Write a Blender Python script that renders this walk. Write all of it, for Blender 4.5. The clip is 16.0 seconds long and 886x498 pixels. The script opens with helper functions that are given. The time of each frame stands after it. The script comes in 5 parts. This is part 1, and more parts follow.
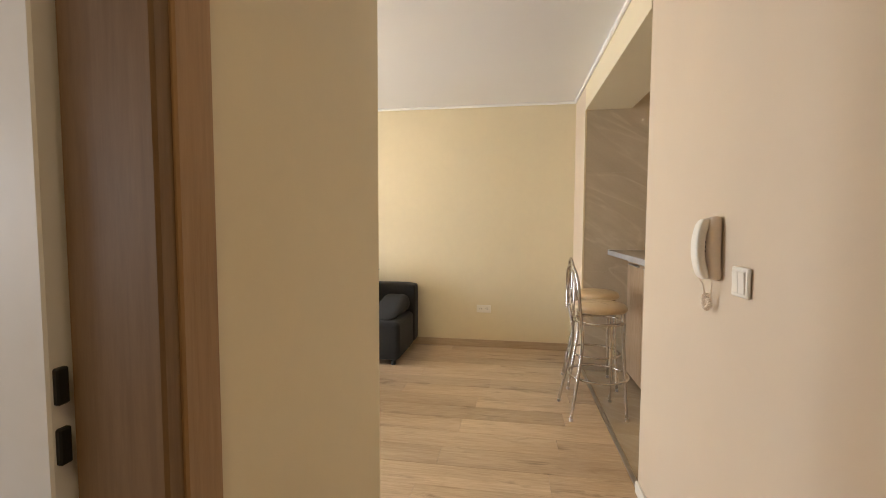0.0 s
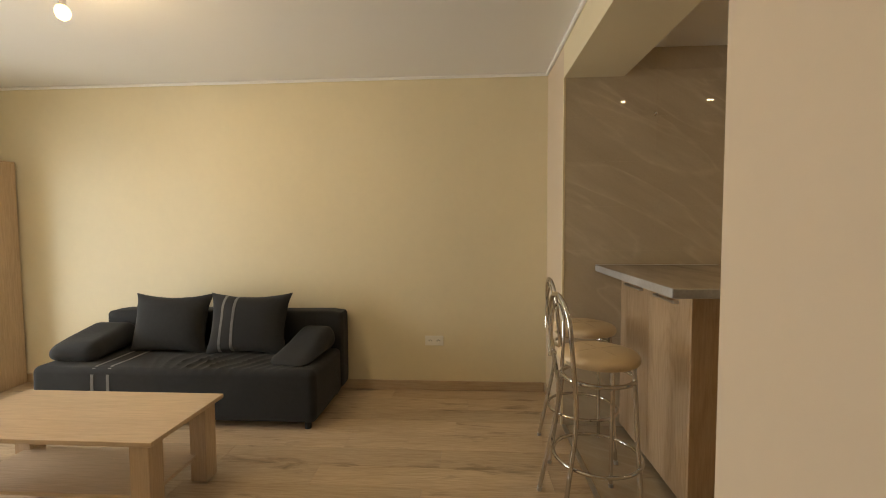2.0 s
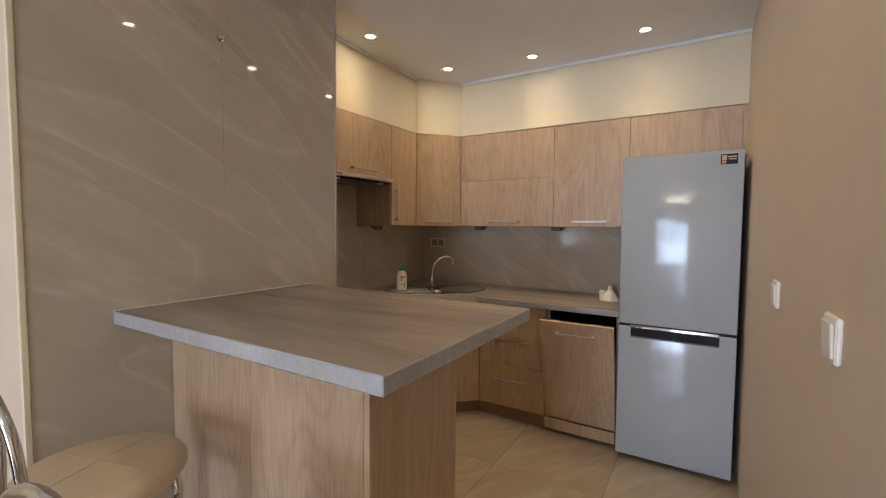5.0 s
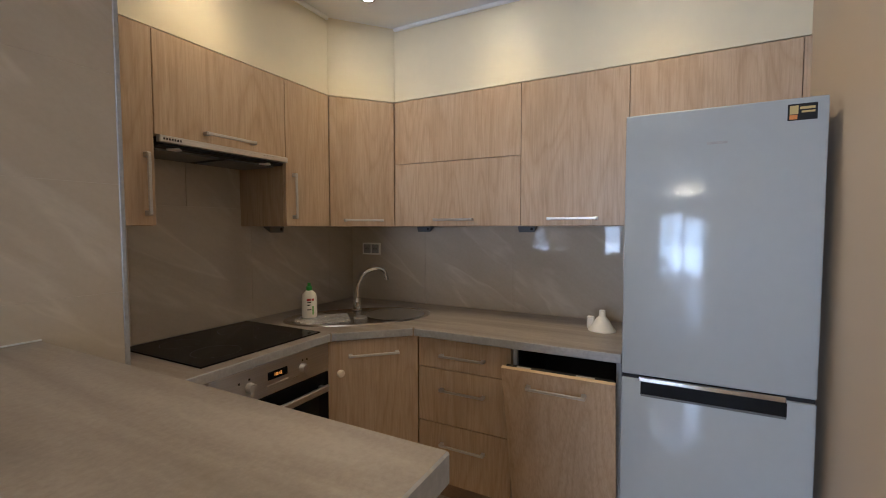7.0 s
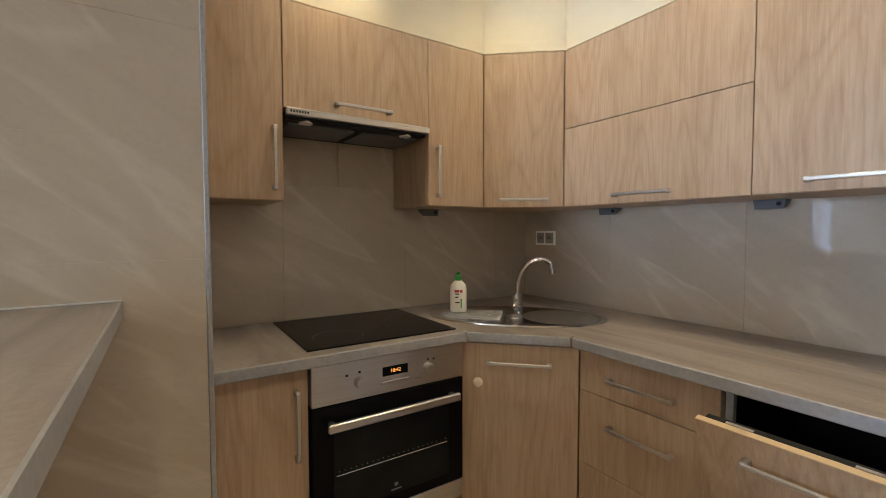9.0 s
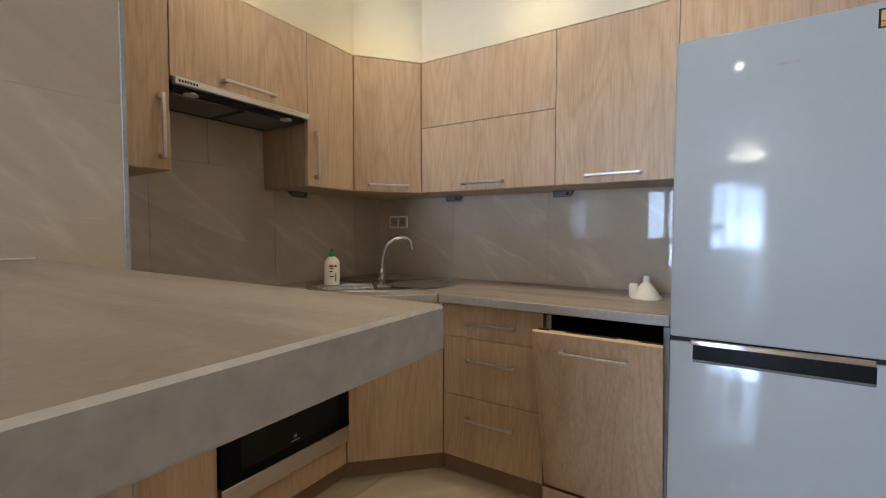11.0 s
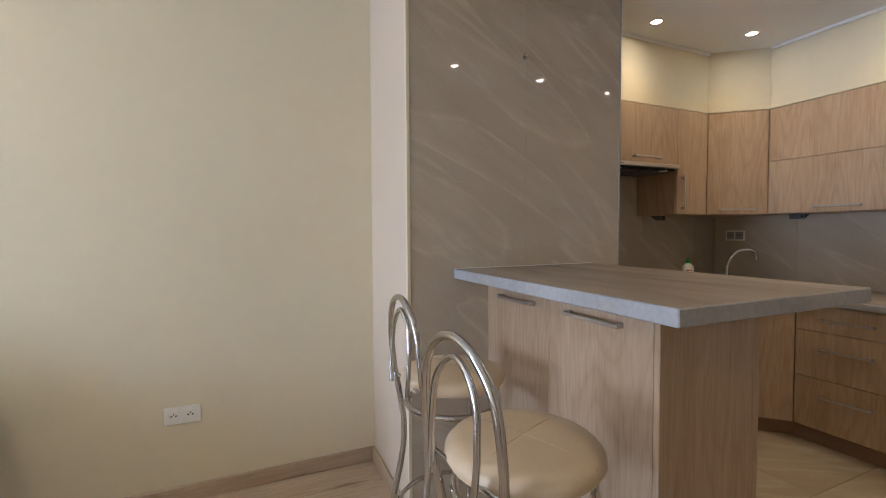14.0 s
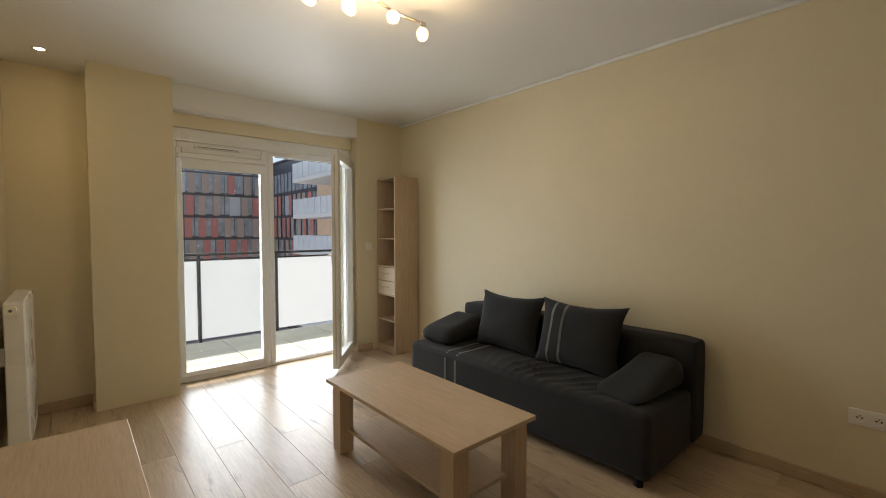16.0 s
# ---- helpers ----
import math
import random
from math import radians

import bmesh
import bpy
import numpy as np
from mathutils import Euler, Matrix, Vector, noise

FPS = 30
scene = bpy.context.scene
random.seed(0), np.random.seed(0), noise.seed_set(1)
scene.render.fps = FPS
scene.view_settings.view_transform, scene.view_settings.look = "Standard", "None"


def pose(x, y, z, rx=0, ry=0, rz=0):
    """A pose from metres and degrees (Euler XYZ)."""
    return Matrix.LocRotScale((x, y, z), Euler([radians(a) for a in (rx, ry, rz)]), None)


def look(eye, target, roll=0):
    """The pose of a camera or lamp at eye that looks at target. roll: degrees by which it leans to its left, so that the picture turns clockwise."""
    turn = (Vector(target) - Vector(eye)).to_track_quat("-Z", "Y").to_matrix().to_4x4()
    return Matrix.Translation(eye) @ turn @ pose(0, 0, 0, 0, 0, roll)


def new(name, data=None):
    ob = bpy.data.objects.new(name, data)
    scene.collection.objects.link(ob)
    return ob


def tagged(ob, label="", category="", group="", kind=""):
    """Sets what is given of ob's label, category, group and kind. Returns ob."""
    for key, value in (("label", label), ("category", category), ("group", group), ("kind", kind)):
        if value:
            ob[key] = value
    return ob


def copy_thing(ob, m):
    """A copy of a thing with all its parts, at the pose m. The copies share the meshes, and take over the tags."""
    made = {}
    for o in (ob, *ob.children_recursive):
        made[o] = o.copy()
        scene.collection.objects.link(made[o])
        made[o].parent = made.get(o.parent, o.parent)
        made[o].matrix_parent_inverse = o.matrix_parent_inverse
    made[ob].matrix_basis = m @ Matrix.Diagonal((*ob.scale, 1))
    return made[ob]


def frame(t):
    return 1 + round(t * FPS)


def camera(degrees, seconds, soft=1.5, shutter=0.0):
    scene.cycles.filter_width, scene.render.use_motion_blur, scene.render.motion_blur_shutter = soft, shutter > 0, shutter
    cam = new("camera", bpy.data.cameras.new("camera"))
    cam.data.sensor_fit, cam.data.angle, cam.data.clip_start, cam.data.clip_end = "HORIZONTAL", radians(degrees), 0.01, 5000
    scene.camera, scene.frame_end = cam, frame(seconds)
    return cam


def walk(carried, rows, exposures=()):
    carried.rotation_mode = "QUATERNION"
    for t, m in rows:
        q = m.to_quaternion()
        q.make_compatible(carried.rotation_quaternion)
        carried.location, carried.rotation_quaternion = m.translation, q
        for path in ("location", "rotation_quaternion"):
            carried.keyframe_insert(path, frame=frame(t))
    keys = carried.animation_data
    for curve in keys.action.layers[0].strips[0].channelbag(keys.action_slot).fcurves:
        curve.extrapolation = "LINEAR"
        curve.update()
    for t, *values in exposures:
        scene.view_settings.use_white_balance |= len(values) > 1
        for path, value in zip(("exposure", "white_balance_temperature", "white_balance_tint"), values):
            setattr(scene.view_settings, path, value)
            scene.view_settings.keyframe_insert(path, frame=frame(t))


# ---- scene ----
cam = camera(91.9, 16.0, 1.0)
SUN_EL, SUN_ROT, SUN_DX, SUN_DY = 56.0, 270.0, 0.98, -0.17
SUN, SKY, WINDOW_LOW, WINDOW_HIGH, SIDE_WINDOW = 5.0, 0.15, 22.0, 18.0, 21.0
SPOT_W, BULB_W, SASH = 6.0, 3.6, 50.0
EXPOSURES = [
    (0, 1.27, 6550, 16), (0.5, 1.19, 5850, 14), (1, 1.12, 5450, 12), (1.5, 0.84, 6650, 12), (2, 0.5, 7550, 13), (2.5, 0.53, 8050, 12),
    (3, 0.63, 8450, 12), (3.5, 0.85, 8750, 12), (4, 1.02, 7900, 13), (4.5, 1.05, 6050, 17), (5, 1.1, 5550, 18), (5.2, 1.1, 5400, 17),
    (7.3, 1.09, 5100, 15), (7.5, 1.11, 5150, 15), (8, 1.31, 5150, 15), (8.5, 1.39, 5550, 14), (9, 1.62, 5000, 11), (9.5, 1.63, 4650, 12),
    (10, 1.54, 4800, 10), (10.2, 1.52, 4850, 11), (12.5, 1.45, 5000, 13), (13, 1.2, 5000, 15), (13.5, 1.01, 5250, 18), (14, 1.02, 5150, 16),
    (14.5, 1.02, 4950, 12), (15, 0.75, 5400, 14), (15.3, 0.39, 5750, 13), (15.5, -0.01, 6200, 13), (16, -0.23, 6750, 12),
]
PATH = [
    (0, (0.158, 0.012, 1.327), (-0.159, 1.983, 1.209), 0.2),
    (0.5, (0.202, 0.195, 1.328), (-0.035, 2.178, 1.216), 0.2),
    (1, (0.189, 0.457, 1.336), (-0.037, 2.441, 1.227), -0.1),
    (1.5, (0.192, 0.765, 1.346), (0.023, 2.755, 1.245), -0.4),
    (2, (0.166, 1.087, 1.362), (0.04, 3.08, 1.256), -0.3),
    (2.5, (0.101, 1.402, 1.356), (0.11, 3.399, 1.246), -0.2),
    (3, (0.087, 1.677, 1.369), (0.369, 3.654, 1.258), 0.1),
    (3.5, (0.113, 1.934, 1.371), (0.734, 3.831, 1.257), 0.4),
    (4, (0.17, 2.125, 1.37), (1.17, 3.854, 1.26), 0.7),
    (4.5, (0.239, 2.29, 1.387), (1.663, 3.69, 1.278), 0.5),
    (5, (0.392, 2.401, 1.379), (2.097, 3.44, 1.271), 0.4),
    (5.2, (0.463, 2.429, 1.378), (2.23, 3.36, 1.27), -0.3),
    (7.3, (1.465, 2.7, 1.365), (3.233, 3.63, 1.268), 0.0),
    (7.5, (1.541, 2.715, 1.354), (3.278, 3.701, 1.264), -0.2),
    (8, (1.705, 2.742, 1.351), (3.289, 3.96, 1.257), -0.3),
    (8.5, (1.83, 2.722, 1.308), (3.063, 4.294, 1.227), -0.4),
    (9, (1.877, 2.722, 1.268), (2.965, 4.398, 1.183), -0.1),
    (9.5, (1.87, 2.735, 1.181), (3.163, 4.258, 1.1), -0.1),
    (10, (1.823, 2.715, 1.12), (3.397, 3.945, 1.036), 0.2),
    (10.2, (1.78, 2.695, 1.119), (3.39, 3.878, 1.035), 0.2),
    (12.5, (0.66, 2.703, 1.285), (2.399, 3.688, 1.201), -0.0),
    (13, (0.458, 2.652, 1.281), (2.006, 3.916, 1.199), -0.2),
    (13.5, (0.313, 2.49, 1.268), (1.468, 4.12, 1.188), -0.3),
    (14, (0.192, 2.285, 1.262), (0.998, 4.114, 1.185), -0.3),
    (14.5, (0.038, 2.048, 1.295), (0.33, 4.025, 1.214), -0.4),
    (15, (-0.039, 1.855, 1.319), (-0.494, 3.801, 1.245), -0.2),
    (15.3, (-0.033, 1.765, 1.337), (-0.898, 3.567, 1.258), -0.1),
    (15.6, (0.01, 1.704, 1.333), (-1.223, 3.277, 1.259), 0.0),
    (16, (0.057, 1.641, 1.343), (-1.452, 2.951, 1.259), 0.0),
]
walk(cam, [(t, look(eye, target, roll)) for t, eye, target, roll in PATH], EXPOSURES)

# ---- world, sun, large lights ----
world = bpy.data.worlds.new("world")
scene.world = world
world.use_nodes = True
wn = world.node_tree.nodes
sky = wn.new("ShaderNodeTexSky")
sky.sky_type, sky.sun_disc = "NISHITA", False
sky.sun_elevation, sky.sun_rotation = radians(SUN_EL), radians(SUN_ROT)
wn["Background"].inputs[1].default_value = SKY
world.node_tree.links.new(sky.outputs[0], wn["Background"].inputs[0])


def lamp(name, kind, m, energy, colour, **more):
    data = bpy.data.lights.new(name, kind)
    data.energy, data.color = energy, colour
    if kind == "SUN":
        data.angle = more["angle"]
    elif kind == "AREA":
        data.shape, data.size, data.size_y, data.spread = "RECTANGLE", more["w"], more["h"], radians(more["spread"])
    else:
        data.shadow_soft_size = more["r"]
        if kind == "SPOT":
            data.spot_size, data.spot_blend = radians(more["cone"]), more["blend"]
    ob = new(name, data)
    ob.matrix_world = m
    return ob


sun_way = Vector((math.cos(radians(SUN_EL)) * SUN_DX, math.cos(radians(SUN_EL)) * SUN_DY, -math.sin(radians(SUN_EL))))
lamp("sun", "SUN", look((0, 0, 30), Vector((0, 0, 30)) + sun_way), SUN, (1, 0.95, 0.87), angle=radians(0.53))
lamp("panel_daylight", "AREA", look((-4.42, 3.15, 0.55), (0, 3.15, 0.55)), WINDOW_LOW, (0.86, 0.94, 1.0), w=1.72, h=0.9, spread=125)
lamp("window_daylight", "AREA", look((-4.42, 3.15, 1.55), (0, 3.15, 1.45)), WINDOW_HIGH, (0.86, 0.94, 1.0), w=1.72, h=1.1, spread=125)
# Lamp at an unseen window opening, assumed from cool light on the door leaf
lamp("side_room_daylight", "AREA", look((-4.48, -0.9, 1.48), (0, -0.9, 1.48)), SIDE_WINDOW, (0.88, 0.95, 1.0), w=1.36, h=1.2, spread=180)


# ---- materials ----
def material(name):
    m = bpy.data.materials.new(name)
    m.use_nodes = True
    t = m.node_tree
    return m, t, t.nodes["Principled BSDF"]


def coords(t, scale=(1, 1, 1), turn=(0, 0, 0), source="Object"):
    c, mp = t.nodes.new("ShaderNodeTexCoord"), t.nodes.new("ShaderNodeMapping")
    t.links.new(c.outputs[source], mp.inputs[0])
    mp.inputs["Scale"].default_value, mp.inputs["Rotation"].default_value = scale, [radians(a) for a in turn]
    return mp.outputs[0]


def noise_tex(t, vec, scale, detail=4, rough=0.55, distort=0.0):
    n = t.nodes.new("ShaderNodeTexNoise")
    n.inputs["Scale"].default_value, n.inputs["Detail"].default_value = scale, detail
    n.inputs["Roughness"].default_value, n.inputs["Distortion"].default_value = rough, distort
    t.links.new(vec, n.inputs["Vector"])
    return n.outputs["Fac"]


def ramp(t, fac, stops):
    r = t.nodes.new("ShaderNodeValToRGB")
    while len(r.color_ramp.elements) < len(stops):
        r.color_ramp.elements.new(0.5)
    for e, (p, c) in zip(r.color_ramp.elements, stops):
        e.position, e.color = p, (*c, 1) if len(c) == 3 else c
    t.links.new(fac, r.inputs[0])
    return r.outputs[0]


def mix(t, fac, a, b, how="MIX"):
    n = t.nodes.new("ShaderNodeMix")
    n.data_type, n.blend_type = "RGBA", how
    for sock, v in ((n.inputs[0], fac), (n.inputs[6], a), (n.inputs[7], b)):
        if isinstance(v, (int, float)):
            sock.default_value = v
        elif isinstance(v, tuple):
            sock.default_value = (*v, 1)
        else:
            t.links.new(v, sock)
    return n.outputs[2]


def maths(t, how, a, b):
    n = t.nodes.new("ShaderNodeMath")
    n.operation = how
    for sock, v in ((n.inputs[0], a), (n.inputs[1], b)):
        if isinstance(v, (int, float)):
            sock.default_value = v
        else:
            t.links.new(v, sock)
    return n.outputs[0]


def bump(t, bsdf, height, strength, distance=0.002):
    n = t.nodes.new("ShaderNodeBump")
    n.inputs["Strength"].default_value, n.inputs["Distance"].default_value = strength, distance
    t.links.new(height, n.inputs["Height"])
    t.links.new(n.outputs[0], bsdf.inputs["Normal"])


def plain(name, colour, rough=0.5, metal=0.0, spread=0.06, scale=40, bumps=0.0, coat=0.0, rough_spread=0.08):
    """A surface of one colour with a little unevenness of tone and gloss."""
    m, t, b = material(name)
    v = coords(t)
    fine, broad = noise_tex(t, v, scale), noise_tex(t, v, scale / 14, 3)
    dark, light = tuple(c * (1 - spread) for c in colour), tuple(min(1, c * (1 + spread)) for c in colour)
    both = maths(t, "ADD", maths(t, "MULTIPLY", fine, 0.5), maths(t, "MULTIPLY", broad, 0.5))
    t.links.new(ramp(t, both, [(0.3, dark), (0.7, light)]), b.inputs["Base Color"])
    lo, hi = max(0.02, rough - rough_spread), min(1, rough + rough_spread)
    t.links.new(ramp(t, broad, [(0.3, (lo,) * 3), (0.7, (hi,) * 3)]), b.inputs["Roughness"])
    b.inputs["Metallic"].default_value, b.inputs["Coat Weight"].default_value = metal, coat
    if bumps:
        bump(t, b, fine, bumps, 0.001)
    return m


def paint(name, colour, spread=0.035):
    """Rolled wall paint: fine orange-peel relief, faint broad tone."""
    m, t, b = material(name)
    v = coords(t)
    fine, mid, broad = noise_tex(t, v, 260, 3), noise_tex(t, v, 18, 4), noise_tex(t, v, 1.3, 3)
    tone = maths(t, "ADD", maths(t, "MULTIPLY", mid, 0.35), maths(t, "MULTIPLY", broad, 0.65))
    dark, light = tuple(c * (1 - spread) for c in colour), tuple(min(1, c * (1 + spread)) for c in colour)
    t.links.new(ramp(t, tone, [(0.3, dark), (0.7, light)]), b.inputs["Base Color"])
    t.links.new(ramp(t, mid, [(0.3, (0.5,) * 3), (0.7, (0.62,) * 3)]), b.inputs["Roughness"])
    bump(t, b, fine, 0.25, 0.0006)
    return m


def oak(name, dark, light, axis="z", rough=0.42, per_piece=0.1, knots=0.0, figure=0.13, coat=0.0, grain=1.0, figured=0.0):
    """Wood decor with its grain along one axis; pieces differ by Object Info's Random. figured: how much cathedral grain shows."""
    m, t, b = material(name)
    info = t.nodes.new("ShaderNodeObjectInfo")
    way = "xyz".index(axis)
    shift = t.nodes.new("ShaderNodeCombineXYZ")
    for k in range(3):
        t.links.new(maths(t, "MULTIPLY", info.outputs["Random"], 37.0 + 11 * k), shift.inputs[k])

    def stretched(along, across):
        c, mp = t.nodes.new("ShaderNodeTexCoord"), t.nodes.new("ShaderNodeMapping")
        t.links.new(c.outputs["Object"], mp.inputs[0])
        mp.inputs["Scale"].default_value = [along if k == way else across for k in range(3)]
        t.links.new(shift.outputs[0], mp.inputs["Location"])
        return mp.outputs[0]

    v = stretched(0.7, 9)
    broad = noise_tex(t, stretched(0.9, 5), 0.9, 3, 0.5, 0.8)
    fine = noise_tex(t, v, 11, 6, 0.7)
    # growth rings cut lengthwise: contour lines of a long smooth field
    field = noise_tex(t, stretched(1.0, 5.5), 0.8, 1.5, 0.4, 0.25)
    wander = maths(t, "ADD", field, maths(t, "MULTIPLY", fine, 0.03))
    rings = maths(t, "POWER", maths(t, "ABSOLUTE", maths(t, "SINE", maths(t, "MULTIPLY", wander, 48.0), 0.0), 0.0), 0.6)
    tone = maths(t, "ADD", maths(t, "MULTIPLY", broad, 0.42), maths(t, "ADD", maths(t, "MULTIPLY", rings, figure * (0.25 + 0.5 * figured)), maths(t, "MULTIPLY", fine, 0.58 - figure * 0.6)))
    colour = ramp(t, tone, [(0.3, dark), (0.5, tuple((p + q) / 2 for p, q in zip(dark, light))), (0.7, light)])
    pores = noise_tex(t, stretched(5.0, 120), 1.0, 3, 0.6)
    colour = mix(t, ramp(t, pores, [(0.0, (0.3,) * 3), (0.4, (0.16,) * 3), (0.5, (0, 0, 0))]), colour, tuple(c * 0.62 for c in dark))
    if knots:
        spots = noise_tex(t, stretched(1.6, 8), 1.5, 5, 0.62, 0.5)
        colour = mix(t, ramp(t, spots, [(0.0, (0, 0, 0)), (0.585, (0, 0, 0)), (0.7, (knots,) * 3)]), colour, tuple(c * 0.4 for c in dark))
    shade = ramp(t, info.outputs["Random"], [(0, (1 - per_piece,) * 3), (1, (1, 1, 1))])
    t.links.new(mix(t, 1.0, colour, shade, "MULTIPLY"), b.inputs["Base Color"])
    t.links.new(ramp(t, fine, [(0.3, (rough + 0.07 * grain,) * 3), (0.7, (rough - 0.05 * grain,) * 3)]), b.inputs["Roughness"])
    b.inputs["Coat Weight"].default_value, b.inputs["Coat Roughness"].default_value = coat, 0.24
    bump(t, b, fine, 0.18 * grain, 0.0008)
    return m


def veined(name, dark, light, vein, rough, flat=False, amount=0.5):
    """Polished stoneware with long soft veins that slant down to the right."""
    m, t, b = material(name)
    c, sep = t.nodes.new("ShaderNodeTexCoord"), t.nodes.new("ShaderNodeSeparateXYZ")
    t.links.new(c.outputs["Object"], sep.inputs[0])
    across = sep.outputs[0] if flat else maths(t, "SUBTRACT", sep.outputs[0], sep.outputs[1])
    up = sep.outputs[1] if flat else sep.outputs[2]
    co, si = math.cos(radians(33)), math.sin(radians(33))
    along = maths(t, "SUBTRACT", maths(t, "MULTIPLY", across, co), maths(t, "MULTIPLY", up, si))
    over = maths(t, "ADD", maths(t, "MULTIPLY", across, si), maths(t, "MULTIPLY", up, co))
    comb = t.nodes.new("ShaderNodeCombineXYZ")
    t.links.new(maths(t, "MULTIPLY", along, 0.55), comb.inputs[0])
    t.links.new(maths(t, "MULTIPLY", over, 2.4), comb.inputs[1])
    v = comb.outputs[0]
    cloud, band, fray = noise_tex(t, v, 1.1, 5, 0.6, 0.3), noise_tex(t, v, 1.35, 3, 0.5, 0.55), noise_tex(t, v, 5.0, 6, 0.7, 0.4)
    fine = noise_tex(t, coords(t), 70, 4)
    tone = maths(t, "ADD", maths(t, "MULTIPLY", cloud, 0.6), maths(t, "ADD", maths(t, "MULTIPLY", fine, 0.15), maths(t, "MULTIPLY", fray, 0.25)))
    base = ramp(t, tone, [(0.32, dark), (0.66, light)])
    line = ramp(t, band, [(0.0, (0, 0, 0)), (0.5, (0, 0, 0)), (0.535, (amount,) * 3), (0.55, (amount * 0.45,) * 3), (0.66, (0, 0, 0))])
    line2 = mix(t, 1.0, line, ramp(t, fray, [(0.35, (0.15,) * 3), (0.65, (1, 1, 1))]), "MULTIPLY")
    b.inputs["Specular IOR Level"].default_value = 0.4
    t.links.new(mix(t, line2, base, vein), b.inputs["Base Color"])
    t.links.new(ramp(t, cloud, [(0.3, (rough * 1.4,) * 3), (0.7, (rough * 0.6,) * 3)]), b.inputs["Roughness"])
    return m


def worktop_material(name):
    m, t, b = material(name)
    v = coords(t, (5.5, 0.8, 5.5))
    streak, broad, fine = noise_tex(t, v, 1.1, 5, 0.6, 0.7), noise_tex(t, v, 0.35, 3), noise_tex(t, coords(t), 90, 5, 0.7)
    tone = maths(t, "ADD", maths(t, "MULTIPLY", streak, 0.5), maths(t, "ADD", maths(t, "MULTIPLY", broad, 0.3), maths(t, "MULTIPLY", fine, 0.2)))
    t.links.new(ramp(t, tone, [(0.36, (0.17, 0.14, 0.115)), (0.5, (0.27, 0.23, 0.195)), (0.64, (0.40, 0.355, 0.31))]), b.inputs["Base Color"])
    t.links.new(ramp(t, streak, [(0.3, (0.42,) * 3), (0.7, (0.3,) * 3)]), b.inputs["Roughness"])
    bump(t, b, fine, 0.12, 0.0006)
    return m


def fabric(name, colour, scale=900):
    m, t, b = material(name)
    v = coords(t)
    weave, mid, broad = noise_tex(t, v, scale, 2), noise_tex(t, v, 35, 4), noise_tex(t, v, 4, 3)
    tone = maths(t, "ADD", maths(t, "MULTIPLY", weave, 0.5), maths(t, "ADD", maths(t, "MULTIPLY", mid, 0.25), maths(t, "MULTIPLY", broad, 0.25)))
    t.links.new(ramp(t, tone, [(0.32, tuple(c * 0.6 for c in colour)), (0.68, tuple(c * 1.45 for c in colour))]), b.inputs["Base Color"])
    b.inputs["Roughness"].default_value = 0.92
    b.inputs["Sheen Weight"].default_value = 0.06
    bump(t, b, weave, 0.5, 0.0008)
    return m


def brushed(name, colour, rough=0.3, axis=0, metal=1.0):
    m, t, b = material(name)
    s = [260, 260, 260]
    s[axis] = 3
    lines, broad = noise_tex(t, coords(t, s), 1.0, 3), noise_tex(t, coords(t), 3, 3)
    t.links.new(ramp(t, lines, [(0.3, tuple(c * 0.9 for c in colour)), (0.7, tuple(min(1, c * 1.06) for c in colour))]), b.inputs["Base Color"])
    t.links.new(ramp(t, maths(t, "ADD", maths(t, "MULTIPLY", lines, 0.6), maths(t, "MULTIPLY", broad, 0.4)), [(0.3, (rough - 0.06,) * 3), (0.7, (rough + 0.08,) * 3)]), b.inputs["Roughness"])
    b.inputs["Metallic"].default_value = metal
    bump(t, b, lines, 0.05, 0.0003)
    return m


def glow(name, colour, strength):
    m, t, b = material(name)
    b.inputs["Base Color"].default_value = (*colour, 1)
    b.inputs["Emission Color"].default_value, b.inputs["Emission Strength"].default_value = (*colour, 1), strength
    return m


def pane_glass(name):
    """A thin clear pane: see-through, with a Fresnel gloss."""
    m, t, b = material(name)
    clear, gloss, fr, mx = (t.nodes.new("ShaderNode" + k) for k in ("BsdfTransparent", "BsdfGlossy", "LayerWeight", "MixShader"))
    clear.inputs[0].default_value, gloss.inputs["Roughness"].default_value = (0.97, 0.98, 0.98, 1), 0.01
    fr.inputs[0].default_value = 0.5
    graze = maths(t, "POWER", fr.outputs["Facing"], 5.0)
    t.links.new(maths(t, "ADD", maths(t, "MULTIPLY", graze, 0.4), 0.03), mx.inputs[0])
    t.links.new(clear.outputs[0], mx.inputs[1])
    t.links.new(gloss.outputs[0], mx.inputs[2])
    t.links.new(mx.outputs[0], t.nodes["Material Output"].inputs[0])
    t.nodes.remove(b)
    return m


M_WALL = paint("cream_wall_paint", (0.755, 0.675, 0.485))
M_HALL = paint("beige_wall_paint", (0.66, 0.55, 0.42))
M_CEIL = paint("white_ceiling_paint", (0.82, 0.82, 0.81), 0.015)
M_WHITE = plain("white_plastic", (0.88, 0.85, 0.77), 0.35, spread=0.02)
M_IVORY = plain("ivory_plastic", (0.84, 0.72, 0.59), 0.35, spread=0.03)
M_PVC = plain("white_pvc_frame", (0.8, 0.8, 0.79), 0.32, spread=0.02)
M_PLANK = oak("laminate_plank", (0.41, 0.285, 0.17), (0.73, 0.585, 0.42), "x", 0.34, 0.2, knots=0.7, figure=0.1, coat=0.35, grain=0.3, figured=0.3)
M_BASE = oak("baseboard_oak", (0.42, 0.30, 0.19), (0.64, 0.50, 0.35), "x", 0.4)
M_BASEY = oak("baseboard_oak_short", (0.42, 0.30, 0.19), (0.64, 0.50, 0.35), "y", 0.4)
